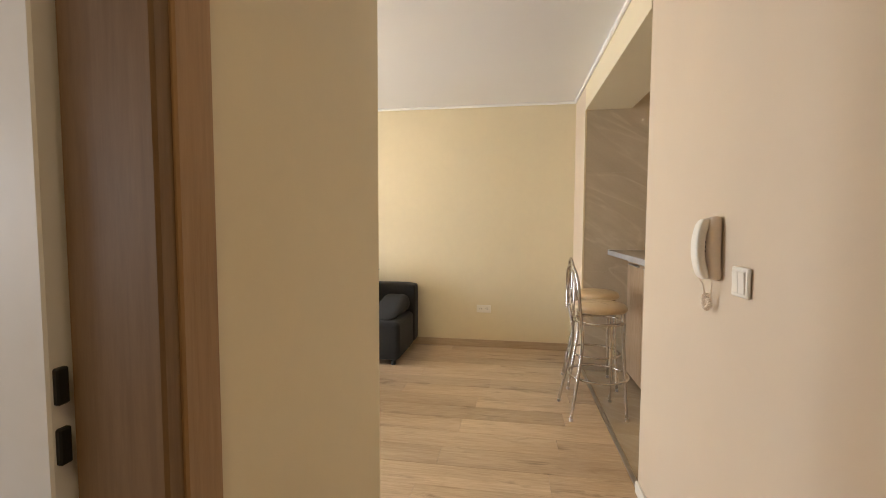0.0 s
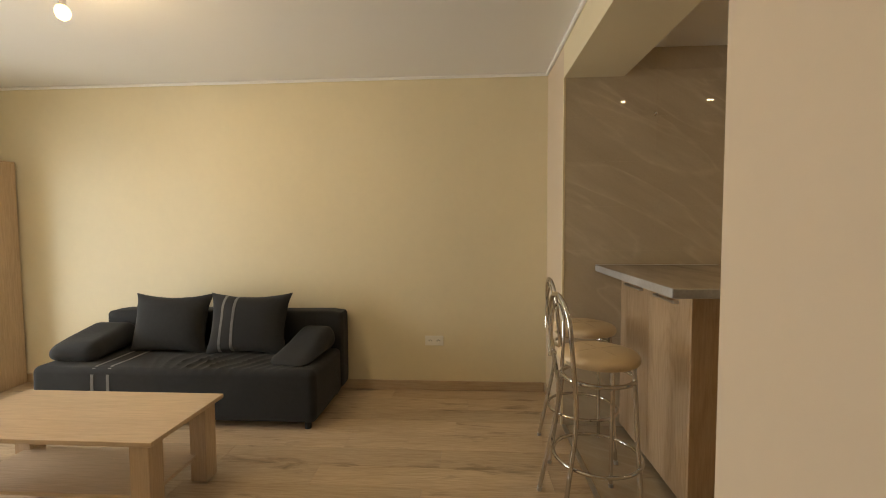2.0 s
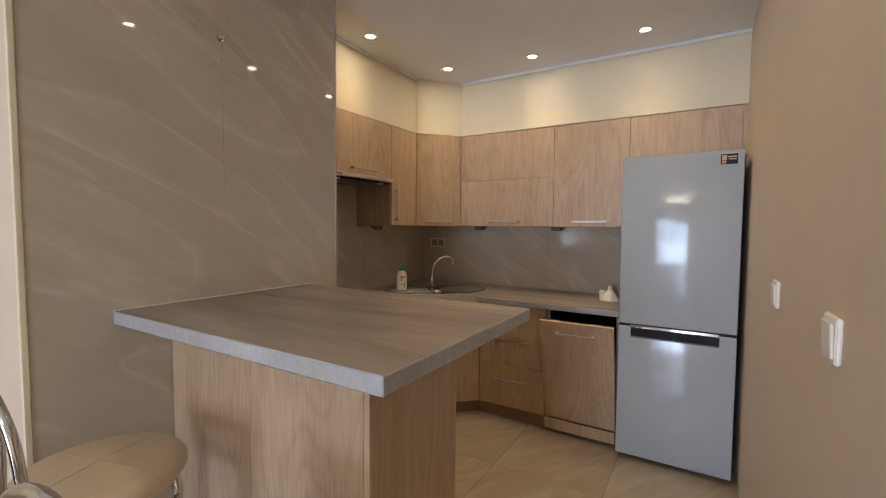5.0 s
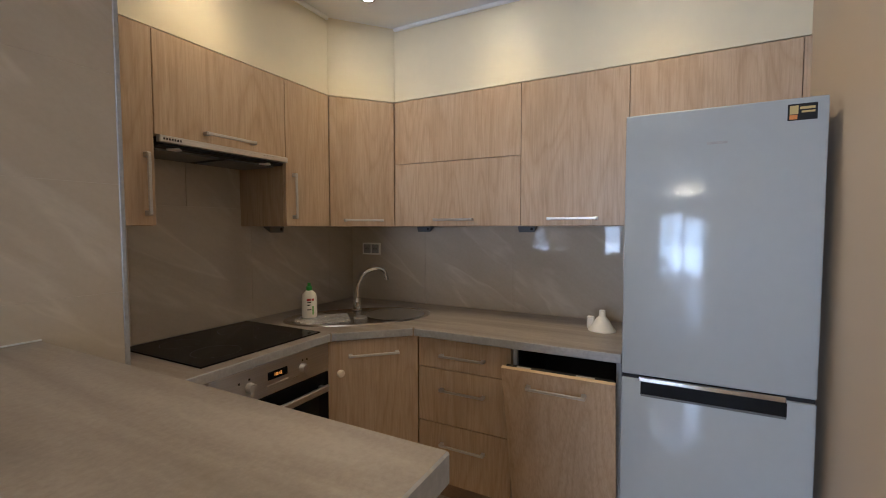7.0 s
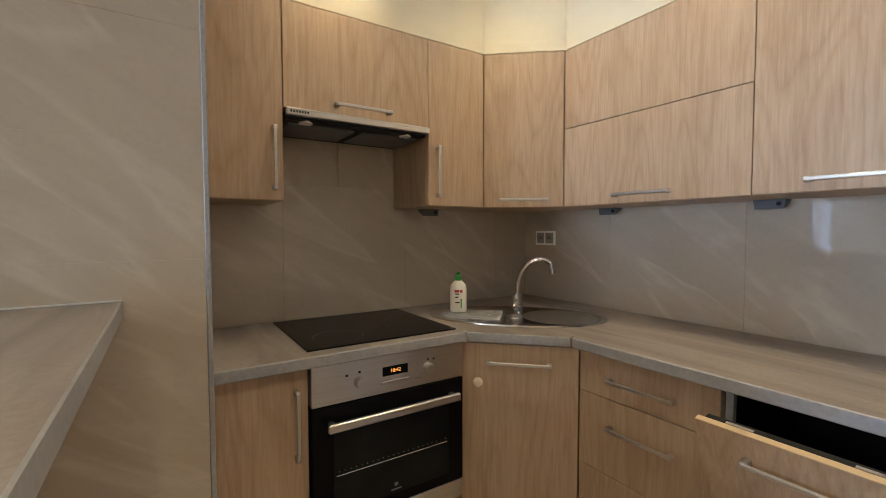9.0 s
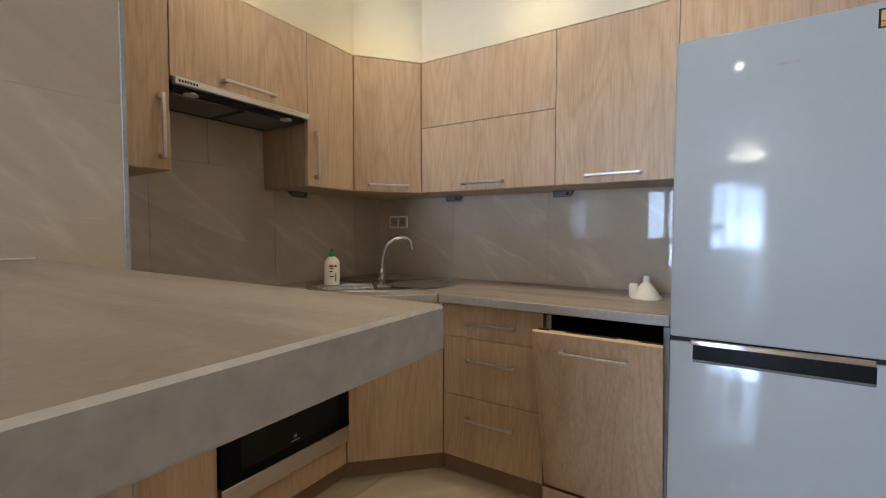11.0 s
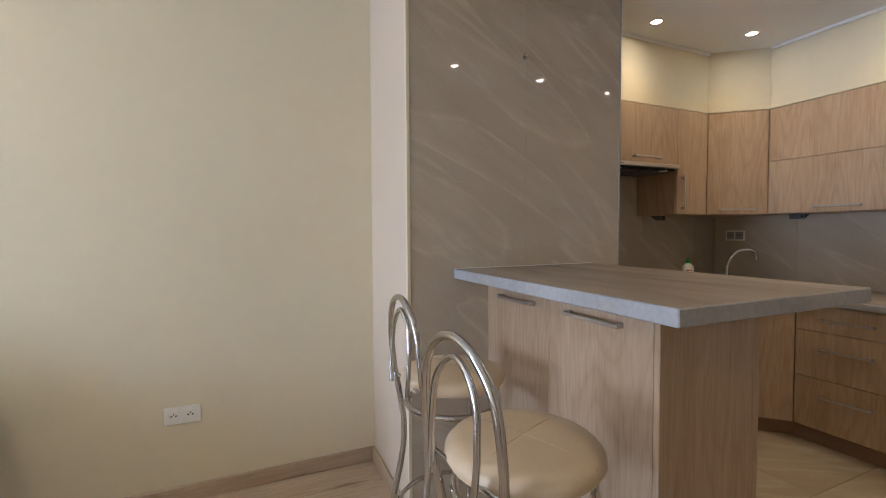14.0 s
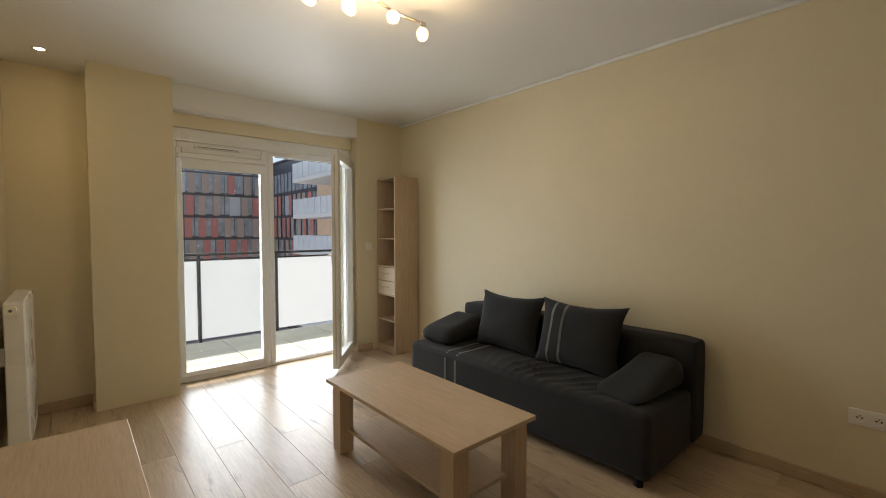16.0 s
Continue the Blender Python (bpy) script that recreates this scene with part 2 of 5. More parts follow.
M_OAK = oak("kitchen_oak", (0.375, 0.25, 0.138), (0.565, 0.42, 0.278), "z", 0.4, 0.07, figure=0.18, figured=1.0)
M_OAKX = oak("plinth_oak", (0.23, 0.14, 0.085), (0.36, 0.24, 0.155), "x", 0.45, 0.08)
M_SONOMA = oak("sonoma_oak", (0.47, 0.345, 0.23), (0.65, 0.505, 0.36), "x", 0.42, 0.05, figure=0.06, grain=0.5)
M_SONOMAZ = oak("sonoma_oak_upright", (0.47, 0.345, 0.23), (0.65, 0.505, 0.36), "z", 0.42, 0.05, figure=0.06, grain=0.5)
M_TILE = veined("wall_stoneware", (0.45, 0.385, 0.295), (0.58, 0.51, 0.405), (0.72, 0.655, 0.55), 0.03, False, 0.62)
M_FLOORTILE = veined("floor_stoneware", (0.33, 0.265, 0.185), (0.46, 0.385, 0.285), (0.58, 0.51, 0.41), 0.1, True, 0.4)
M_JOINT = plain("tile_joint", (0.6, 0.53, 0.43), 0.6)
M_GROUT = plain("grout", (0.27, 0.23, 0.18), 0.8)
M_TOP = worktop_material("grey_streaked_worktop")
M_EDGE = plain("worktop_edge", (0.37, 0.37, 0.375), 0.45, spread=0.22, scale=70)
M_STEEL = brushed("brushed_steel", (0.62, 0.6, 0.57), 0.32)
M_CHROME = plain("chrome", (0.62, 0.61, 0.6), 0.06, 1.0, 0.02, rough_spread=0.04)
M_HANDLE = brushed("satin_handle", (0.6, 0.575, 0.55), 0.38)
M_FRIDGE = plain("silver_fridge_door", (0.445, 0.48, 0.50), 0.09, 0.06, 0.025, 25, rough_spread=0.02)
M_FRIDGE.node_tree.nodes["Principled BSDF"].inputs["Specular IOR Level"].default_value = 0.14
M_FRIDGESIDE = plain("grey_fridge_side", (0.12, 0.125, 0.13), 0.45)
M_BLACK = plain("black_plastic", (0.012, 0.012, 0.013), 0.5)
M_BLACKGLASS = plain("black_glass", (0.006, 0.006, 0.007), 0.05, spread=0.02, rough_spread=0.02)
M_BLACKGLASS.node_tree.nodes["Principled BSDF"].inputs["Specular IOR Level"].default_value = 0.07
M_OVENWIN = plain("oven_window", (0.013, 0.015, 0.015), 0.08, spread=0.5, scale=6)
M_OVENWIN.node_tree.nodes["Principled BSDF"].inputs["Specular IOR Level"].default_value = 0.12
M_BLACK.node_tree.nodes["Principled BSDF"].inputs["Specular IOR Level"].default_value = 0.25
M_RECESS = plain("black_recess", (0.006, 0.006, 0.0065), 0.35, spread=0.05)
M_RECESS.node_tree.nodes["Principled BSDF"].inputs["Specular IOR Level"].default_value = 0.12
M_SOFA = fabric("charcoal_fabric", (0.0135, 0.0148, 0.0172))
M_STRIPE = fabric("light_grey_stripe", (0.30, 0.30, 0.30))
M_LEATHER = plain("cream_leatherette", (0.66, 0.52, 0.34), 0.38, spread=0.05, scale=160, bumps=0.25)
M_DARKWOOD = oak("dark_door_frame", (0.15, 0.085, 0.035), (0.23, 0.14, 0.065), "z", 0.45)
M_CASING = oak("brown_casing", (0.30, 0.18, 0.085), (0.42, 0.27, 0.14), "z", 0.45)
M_DOORWHITE = plain("white_door_leaf", (0.72, 0.74, 0.76), 0.4, spread=0.02)
M_GLASS = pane_glass("window_glass")


# ---- building blocks ----
ORIGIN = {}


def thing(name, at, label, category, group="", kind=""):
    """A top-level thing: an Empty at its base."""
    ob = new(name)
    ob.location = at
    ob.empty_display_size = 0.05
    ORIGIN[ob.name] = Vector(at)
    return tagged(ob, label, category, group, kind)


def part(name, bm, mat, parent=None, label="", smooth=False):
    """One mesh object from a bmesh in world coordinates, under a thing or a part."""
    base = ORIGIN[parent.name] if parent else Vector((0, 0, 0))
    me = bpy.data.meshes.new(name)
    if base.length:
        bmesh.ops.translate(bm, verts=bm.verts, vec=-base)
    bm.to_mesh(me)
    bm.free()
    for one in mat if isinstance(mat, (list, tuple)) else [mat]:
        me.materials.append(one)
    if smooth:
        me.shade_smooth()
        me.set_sharp_from_angle(angle=radians(40))
    ob = new(name, me)
    if parent:
        ob.parent = parent
    ORIGIN[ob.name] = base
    return tagged(ob, label)


def box(x0, x1, y0, y1, z0, z1, bevel=0.0, bm=None, turn=None, seg=1):
    """A box, its edges rounded; added to bm where one is given. turn: a pose applied after."""
    one = bmesh.new()
    bmesh.ops.create_cube(one, size=1)
    for v in one.verts:
        v.co = ((x0 + x1) / 2 + v.co.x * (x1 - x0), (y0 + y1) / 2 + v.co.y * (y1 - y0), (z0 + z1) / 2 + v.co.z * (z1 - z0))
    if bevel:
        bmesh.ops.bevel(one, geom=one.edges[:], offset=bevel, segments=seg, profile=0.5, affect="EDGES", clamp_overlap=True)
    if turn is not None:
        bmesh.ops.transform(one, matrix=turn, verts=one.verts)
    if bm is None:
        return one
    return joined(bm, one)


def joined(bm, other):
    me = bpy.data.meshes.new("scrap")
    other.to_mesh(me)
    other.free()
    bm.from_mesh(me)
    bpy.data.meshes.remove(me)
    return bm


def prism(points, z0, z1, bevel=0.0):
    """A plan outline drawn up from z0 to z1."""
    bm = bmesh.new()
    low = [bm.verts.new((x, y, z0)) for x, y in points]
    face = bm.faces.new(low)
    up = bmesh.ops.extrude_face_region(bm, geom=[face])["geom"]
    bmesh.ops.translate(bm, verts=[g for g in up if isinstance(g, bmesh.types.BMVert)], vec=(0, 0, z1 - z0))
    bmesh.ops.recalc_face_normals(bm, faces=bm.faces)
    if bevel:
        bmesh.ops.bevel(bm, geom=bm.edges[:], offset=bevel, segments=1, profile=0.5, affect="EDGES", clamp_overlap=True)
    return bm


def smooth_line(points, steps=6):
    """A Catmull-Rom line through the points."""
    p = [Vector(q) for q in points]
    p = [2 * p[0] - p[1]] + p + [2 * p[-1] - p[-2]]
    out = []
    for i in range(1, len(p) - 2):
        a, b, c, d = p[i - 1 : i + 3]
        for k in range(steps):
            s = k / steps
            out.append(0.5 * (2 * b + (c - a) * s + (2 * a - 5 * b + 4 * c - d) * s * s + (3 * b - a - 3 * c + d) * s ** 3))
    return out + [p[-2]]


def tube(points, r, sides=10, closed=False, bm=None):
    """A round tube along a line."""
    own = bm or bmesh.new()
    pts = [Vector(q) for q in points]
    n = len(pts)
    rings, up = [], None
    for i, q in enumerate(pts):
        a = pts[i - 1] if i or closed else pts[0]
        b = pts[(i + 1) % n] if i < n - 1 or closed else pts[-1]
        way = (b - a).normalized()
        if up is None:
            up = way.orthogonal().normalized()
        up = (up - way * up.dot(way)).normalized()
        side = way.cross(up)
        rings.append([own.verts.new(q + r * (math.cos(k * math.tau / sides) * up + math.sin(k * math.tau / sides) * side)) for k in range(sides)])
    for i in range(n if closed else n - 1):
        one, two = rings[i], rings[(i + 1) % n]
        shift = 0
        if closed and i == n - 1:
            shift = min(range(sides), key=lambda s: (one[0].co - two[s].co).length)
        for k in range(sides):
            own.faces.new((one[k], one[(k + 1) % sides], two[(k + 1 + shift) % sides], two[(k + shift) % sides]))
    if not closed:
        own.faces.new(rings[0][::-1])
        own.faces.new(rings[-1])
    bmesh.ops.recalc_face_normals(own, faces=own.faces)
    return own


def lathe(profile, at=(0, 0, 0), sides=24, bm=None):
    """A solid of revolution from (radius, height) pairs, upright at a place."""
    own = bm or bmesh.new()
    rings = []
    for r, h in profile:
        if r < 1e-5:
            rings.append([own.verts.new((at[0], at[1], at[2] + h))])
        else:
            rings.append([own.verts.new((at[0] + r * math.cos(k * math.tau / sides), at[1] + r * math.sin(k * math.tau / sides), at[2] + h)) for k in range(sides)])
    for a, b in zip(rings, rings[1:]):
        for k in range(sides):
            j = (k + 1) % sides
            if len(a) == 1 and len(b) > 1:
                own.faces.new((a[0], b[k], b[j]))
            elif len(b) == 1 and len(a) > 1:
                own.faces.new((a[k], a[j], b[0]))
            elif len(a) > 1:
                own.faces.new((a[k], a[j], b[j], b[k]))
    bmesh.ops.recalc_face_normals(own, faces=own.faces)
    return own


def setting(name, bm, mat, label, category, parent=None):
    return tagged(part(name, bm, mat, parent), label, category, kind="structure")


# ---- the place in numbers ----
SOFA_Y = 4.592      # sofa wall
STUB_X = 0.785      # stub wall and beam
TILE_Y = 4.0       # tiled face of the shaft
SHAFT_X = 1.977     # its kitchen side
KIT_N, KIT_E, KIT_S = 4.68, 3.76, 2.2
CEIL, KCEIL, BEAM_Z, BEAM_X = 2.565, 2.51, 2.33, 1.17
BLOCK_Y = 2.192     # corner of the intercom wall
HALL_E = 0.773      # intercom wall
WEST = -4.115       # wall beside the window
SOUTH = 1.304       # south wall of the living room
HALL_X = -0.254     # hall side of that wall
WIN_X = -4.25
WIN_Y0, WIN_Y1 = 2.285, 4.01

# ---- large structure ----
setting("wall_north", box(-4.6, STUB_X, SOFA_Y, 4.9, -0.1, 2.75), M_WALL, "cream painted living room wall", "wall")
setting("wall_shaft", box(STUB_X, SHAFT_X - 0.012, TILE_Y + 0.012, 4.9, -0.1, 2.75), M_HALL, "beige painted shaft wall between living room and kitchen", "wall")
setting("wall_kitchen_north", box(SHAFT_X - 0.012, 4.0, KIT_N, 4.9, -0.1, 2.75), M_WALL, "cream painted kitchen back wall", "wall")
setting("wall_kitchen_east", box(KIT_E, 4.0, 1.9, KIT_N, -0.1, 2.75), M_WALL, "cream painted kitchen end wall", "wall")
setting("wall_kitchen_south", prism([(0.7885, 1.9), (KIT_E, 1.9), (KIT_E, KIT_S + 0.01), (0.79, BLOCK_Y)], -0.1, 2.75), M_HALL, "beige painted kitchen side wall with switches", "wall")
setting("wall_hall_east", prism([(0.768, -2.2), (0.97, -2.2), (0.97, 1.9), (0.7885, 1.9)], -0.1, 2.75), M_HALL, "beige painted hall wall with intercom", "wall")
setting("wall_hall_south", box(-4.6, 0.9, -2.4, -2.2, -0.1, 2.75), M_HALL, "beige painted hall end wall", "wall")
setting("wall_hall_west", box(HALL_X - 0.12, HALL_X, 0.53, SOUTH - 0.12, -0.1, 2.75), M_WALL, "cream painted hall partition", "wall")
setting("wall_south", box(-4.6, HALL_X, SOUTH - 0.12, SOUTH, -0.1, 2.75), M_WALL, "cream painted south wall of the living room", "wall")
setting("wall_west_pier", box(-4.6, WEST, WIN_Y1, SOFA_Y, -0.1, 2.75), M_WALL, "cream painted pier beside the balcony door", "wall")
setting("wall_west_column", box(-4.6, -3.985, 1.75, WIN_Y0, -0.1, 2.75), M_WALL, "cream painted column beside the window", "wall")
setting("wall_west_niche", box(-4.6, -4.21, SOUTH, 1.75, -0.1, 2.75), M_WALL, "cream painted niche wall", "wall")
setting("wall_west_lintel", box(-4.4, -4.215, WIN_Y0, WIN_Y1, 2.235, 2.75), M_WALL, "cream painted strip of wall above the window", "wall")
setting("window_cornice", box(-4.215, WEST + 0.02, WIN_Y0, WIN_Y1, 2.37, CEIL + 0.01, 0.003), M_CEIL, "white cornice board along the ceiling above the window", "trim")
setting("cornice_lip", box(-4.215, WEST + 0.032, WIN_Y0 + 0.002, WIN_Y1 - 0.002, 2.352, 2.37, 0.006), M_CEIL, "white rounded lip under the cornice", "trim")
setting("beam", box(STUB_X, BEAM_X, BLOCK_Y, TILE_Y + 0.012, BEAM_Z, 2.75), M_WALL, "cream ceiling beam between living room and kitchen", "beam")
setting("ceiling", box(-4.6, STUB_X, -2.4, 4.9, CEIL, 2.75), M_CEIL, "white painted ceiling", "ceiling")
setting("ceiling_kitchen", box(BEAM_X, 4.0, 1.9, 4.9, KCEIL, 2.75), M_CEIL, "white kitchen ceiling with recessed spotlights", "ceiling")
setting("ceiling_bulkhead", box(-4.21, HALL_X - 0.5, SOUTH, 1.75, 2.525, CEIL + 0.02), M_CEIL, "white dropped ceiling band along the south wall", "ceiling")
floor = setting("floor", box(-4.6, STUB_X + 0.02, -2.4, 4.6, -0.1, -0.006), M_GROUT, "oak laminate plank floor", "floor")
floor_k = setting("floor_kitchen", box(STUB_X + 0.02, 4.0, 1.9, 4.9, -0.1, -0.006), M_GROUT, "polished beige stone-look floor tiles", "floor")

# room beyond the hall door, hall wall behind the camera
setting("wall_hall_west_far", box(HALL_X - 0.12, HALL_X, -2.2, -0.42, -0.1, 2.75), M_WALL, "cream painted hall wall past the door", "wall")
setting("wall_hall_door_head", box(HALL_X - 0.12, HALL_X, -0.42, 0.53, 2.1, 2.75), M_WALL, "cream painted wall above the hall door", "wall")
# The window opening between these pieces is out of view, added for side_room_daylight
for nm, y0, y1, z0, z1 in (("wall_side_room_south", -2.2, -1.6, -0.1, 2.75), ("wall_side_room_north", -0.2, SOUTH - 0.12, -0.1, 2.75), ("wall_side_room_sill", -1.6, -0.2, -0.1, 0.85), ("wall_side_room_lintel", -1.6, -0.2, 2.1, 2.75)):
    setting(nm, box(-4.6, -4.4, y0, y1, z0, z1), M_CEIL, "white painted outer wall of the side room", "wall")

# hall door: casing, deep jamb, open leaf
door = thing("door_1", (HALL_X, 0.45, 0), "dark brown wooden door frame with an open white leaf", "door", kind="structure")
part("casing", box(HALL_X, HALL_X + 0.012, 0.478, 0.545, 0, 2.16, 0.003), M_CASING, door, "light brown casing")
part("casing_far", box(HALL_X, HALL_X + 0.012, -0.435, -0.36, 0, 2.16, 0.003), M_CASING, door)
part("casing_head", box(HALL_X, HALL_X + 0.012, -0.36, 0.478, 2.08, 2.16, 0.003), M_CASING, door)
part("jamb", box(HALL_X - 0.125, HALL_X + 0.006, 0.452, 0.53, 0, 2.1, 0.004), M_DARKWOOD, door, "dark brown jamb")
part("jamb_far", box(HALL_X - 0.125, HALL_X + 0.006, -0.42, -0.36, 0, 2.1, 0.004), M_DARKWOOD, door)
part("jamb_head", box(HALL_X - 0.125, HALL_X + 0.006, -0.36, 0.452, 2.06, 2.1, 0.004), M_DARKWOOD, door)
part("leaf", box(-1.2, HALL_X - 0.131, 0.43, 0.47, 0.01, 2.05, 0.003), M_DOORWHITE, door, "white door leaf")
for z in (1.03, 1.105):
    part("hinge", box(HALL_X - 0.138, HALL_X - 0.124, 0.436, 0.451, z, z + 0.046, 0.002), M_BLACK, door, "black hinge")


# ---- trim ----
def baseboard(name, x0, x1, y0, y1, mat):
    bm = box(x0, x1, y0, y1, 0, 0.078, 0.004)
    return setting(name, bm, mat, "oak laminate baseboard", "baseboard")


baseboard("baseboard_north", -4.115, STUB_X - 0.016, SOFA_Y - 0.016, SOFA_Y, M_BASE)
baseboard("baseboard_stub", STUB_X - 0.016, STUB_X, TILE_Y + 0.01, SOFA_Y, M_BASEY)
baseboard("baseboard_pier", WEST, WEST + 0.016, WIN_Y1, 4.2, M_BASEY)
baseboard("baseboard_column_side", -4.21, -3.985, 1.734, 1.75, M_BASE)
baseboard("baseboard_niche", -4.21, -4.194, SOUTH, 1.734, M_BASEY)
setting("baseboard_hall", prism([(0.754, -2.2), (0.7675, -2.2), (0.7895, BLOCK_Y), (0.776, BLOCK_Y)], 0, 0.06, 0.004), M_WHITE, "white hall baseboard", "baseboard")
cove = paint("cove_white", (0.86, 0.86, 0.85), 0.01)
setting("coving_north", prism([(-4.115, SOFA_Y), (STUB_X, SOFA_Y), (STUB_X, SOFA_Y - 0.022), (-4.115, SOFA_Y - 0.022)], CEIL - 0.022, CEIL, 0.006), cove, "white ceiling cove strip", "trim")
setting("coving_beam", box(STUB_X - 0.022, STUB_X, -2.2, SOFA_Y - 0.022, CEIL - 0.022, CEIL, 0.006), cove, "white ceiling cove strip along the beam", "trim")
setting("tile_trim", box(STUB_X - 0.004, STUB_X + 0.012, TILE_Y - 0.003, TILE_Y + 0.012, 0, BEAM_Z, 0.002), M_WALL, "cream corner trim beside the tiles", "trim")
setting("tile_trim_kitchen", box(SHAFT_X - 0.012, SHAFT_X + 0.001, TILE_Y - 0.002, TILE_Y + 0.011, 0, KCEIL, 0.002), M_EDGE, "grey corner trim on the tiled shaft", "trim")
setting("floor_strip", box(STUB_X + 0.004, STUB_X + 0.03, BLOCK_Y, TILE_Y, -0.01, 0.004, 0.002), M_STEEL, "metal strip between laminate and tiles", "trim")

# bulkhead above the wall units, flush with their fronts
UF, UE = 4.334, 3.437
bulk = prism([(SHAFT_X, KIT_N), (SHAFT_X, UF + 0.004), (3.153, UF + 0.004), (UE + 0.004, 4.094), (UE + 0.004, KIT_S), (KIT_E, KIT_S), (KIT_E, KIT_N)], 2.096, KCEIL + 0.01)
setting("wall_bulkhead", bulk, M_WALL, "cream boxed wall above the kitchen units", "wall")
cov = bmesh.new()
box(SHAFT_X, 3.15, UF - 0.016, UF + 0.004, KCEIL - 0.02, KCEIL, 0.005, cov)
box(UE - 0.016, UE + 0.004, KIT_S, 4.09, KCEIL - 0.02, KCEIL, 0.005, cov)
setting("coving_kitchen", cov, cove, "white cove strip along the kitchen ceiling", "trim")


# ---- kitchen ----
def placed(bm, m):
    bmesh.ops.transform(bm, matrix=m, verts=bm.verts)
    return bm


def bar_handle(m, x0, z0, x1, z1, parent, out=0.03):
    """A flat bar handle on a front whose face lies at local y = 0."""
    bm, w = bmesh.new(), 0.006
    if abs(x1 - x0) > abs(z1 - z0):
        box(x0, x1, -out, -out + 0.009, z0 - w, z0 + w, 0.002, bm)
        for x in (x0, x1 - 0.012):
            box(x - 0.003, x + 0.015, -out + 0.003, 0.001, z0 - w * 1.25, z0 + w * 1.25, 0.002, bm)
    else:
        box(x0 - w, x0 + w, -out, -out + 0.009, z0, z1, 0.002, bm)
        for z in (z0, z1 - 0.012):
            box(x0 - w * 1.25, x0 + w * 1.25, -out + 0.003, 0.001, z - 0.003, z + 0.015, 0.002, bm)
    return part("handle", placed(bm, m), M_HANDLE, parent, "satin metal bar handle")


def cabinet(name, m, w, d, h, fronts, label, group, mat=None, shape=None):
    """A unit whose fronts face local -y. fronts: name, x0, x1, z0, z1 and a handle's x0, z0, x1, z1 or None."""
    t = thing(name, m.translation, label, "cabinet", group)
    body = prism(shape, 0, h, 0.001) if shape else box(0.001, w - 0.001, 0.02, d, 0, h, 0.001)
    part("body", placed(body, m), mat or M_OAK, t)
    for kind, x0, x1, z0, z1, hd in fronts:
        f = part(kind, placed(box(x0 + 0.0014, x1 - 0.0014, 0, 0.0185, z0 + 0.0014, z1 - 0.0014, 0.001), m), mat or M_OAK, t)
        if hd:
            bar_handle(m, *hd, f)
    return t


UZ, UH = 1.378, 0.714
GU, GB = "kitchen wall units", "kitchen base units"
cabinet("wall_cabinet", pose(SHAFT_X + 0.001, UF, UZ), 0.264, 0.344, UH, [("door", 0, 0.264, 0, UH, (0.232, 0.04, 0.232, 0.26))], "narrow oak wall cabinet beside the tiled shaft", GU)
cabinet("wall_cabinet", pose(2.243, UF, 1.712), 0.605, 0.344, UH - 0.334, [("flap", 0, 0.605, 0, UH - 0.334, (0.19, 0.036, 0.42, 0.036))], "oak wall cabinet above the cooker hood", GU)
cabinet("wall_cabinet", pose(2.848, UF, UZ), 0.303, 0.344, UH, [("door", 0, 0.303, 0, UH, (0.045, 0.04, 0.045, 0.26))], "narrow oak wall cabinet beside the cooker hood", GU)
dx, dy = UE - 3.151, 4.094 - UF
dl = math.hypot(dx, dy)
mc = pose(3.151, UF, UZ, 0, 0, math.degrees(math.atan2(dy, dx)))
inv = mc.inverted()
cs = [tuple((inv @ Vector((x, y, UZ)))[:2]) for x, y in ((3.153, UF + 0.02), (3.153, KIT_N), (KIT_E, KIT_N), (KIT_E, 4.096), (UE + 0.02, 4.096))]
cabinet("corner_wall_cabinet", mc, dl, 0.3, UH, [("door", 0.002, dl - 0.002, 0, UH, (0.08, 0.035, dl - 0.075, 0.035))], "oak corner wall cabinet with a slanting door", GU, shape=cs)
cabinet("wall_cabinet", pose(UE, 4.094, UZ, 0, 0, -90), 0.761, 0.32, UH, [("flap", 0, 0.761, 0, 0.356, (0.27, 0.036, 0.5, 0.036)), ("flap", 0, 0.761, 0.356, UH, None)], "wide oak wall cabinet with two lift-up flaps", GU)
cabinet("wall_cabinet", pose(UE, 3.333, UZ, 0, 0, -90), 0.498, 0.32, UH, [("flap", 0, 0.498, 0, UH, (0.14, 0.036, 0.37, 0.036))], "oak wall cabinet with one lift-up door", GU)
cabinet("wall_cabinet", pose(UE, 2.835, 1.80, 0, 0, -90), 0.64, 0.32, UH - 0.422, [("flap", 0, 0.604, 0, UH - 0.422, None), ("filler", 0.604, 0.64, 0, UH - 0.422, None)], "low oak wall cabinet above the fridge", GU)

# cooker hood
hood = thing("cooker_hood", (2.545, UF, 1.66), "slim stainless steel built-in cooker hood", "cooker hood")
part("front_strip", box(2.25, 2.843, UF - 0.022, UF + 0.004, 1.684, 1.71, 0.003), M_STEEL, hood, "brushed steel front strip")
part("body", box(2.255, 2.838, UF + 0.004, KIT_N - 0.02, 1.672, 1.71, 0.004), M_BLACK, hood, "dark underside")
for x in (2.27, 2.56):
    part("filter", box(x, x + 0.26, UF + 0.05, KIT_N - 0.08, 1.664, 1.673, 0.002), M_FRIDGESIDE, hood, "metal grease filter")
for x in (2.33, 2.75):
    part("lamp", lathe([(0, -0.004), (0.026, -0.004), (0.026, 0.004)], (x, UF + 0.03, 1.672), 16), M_WHITE, hood)
bars = bmesh.new()
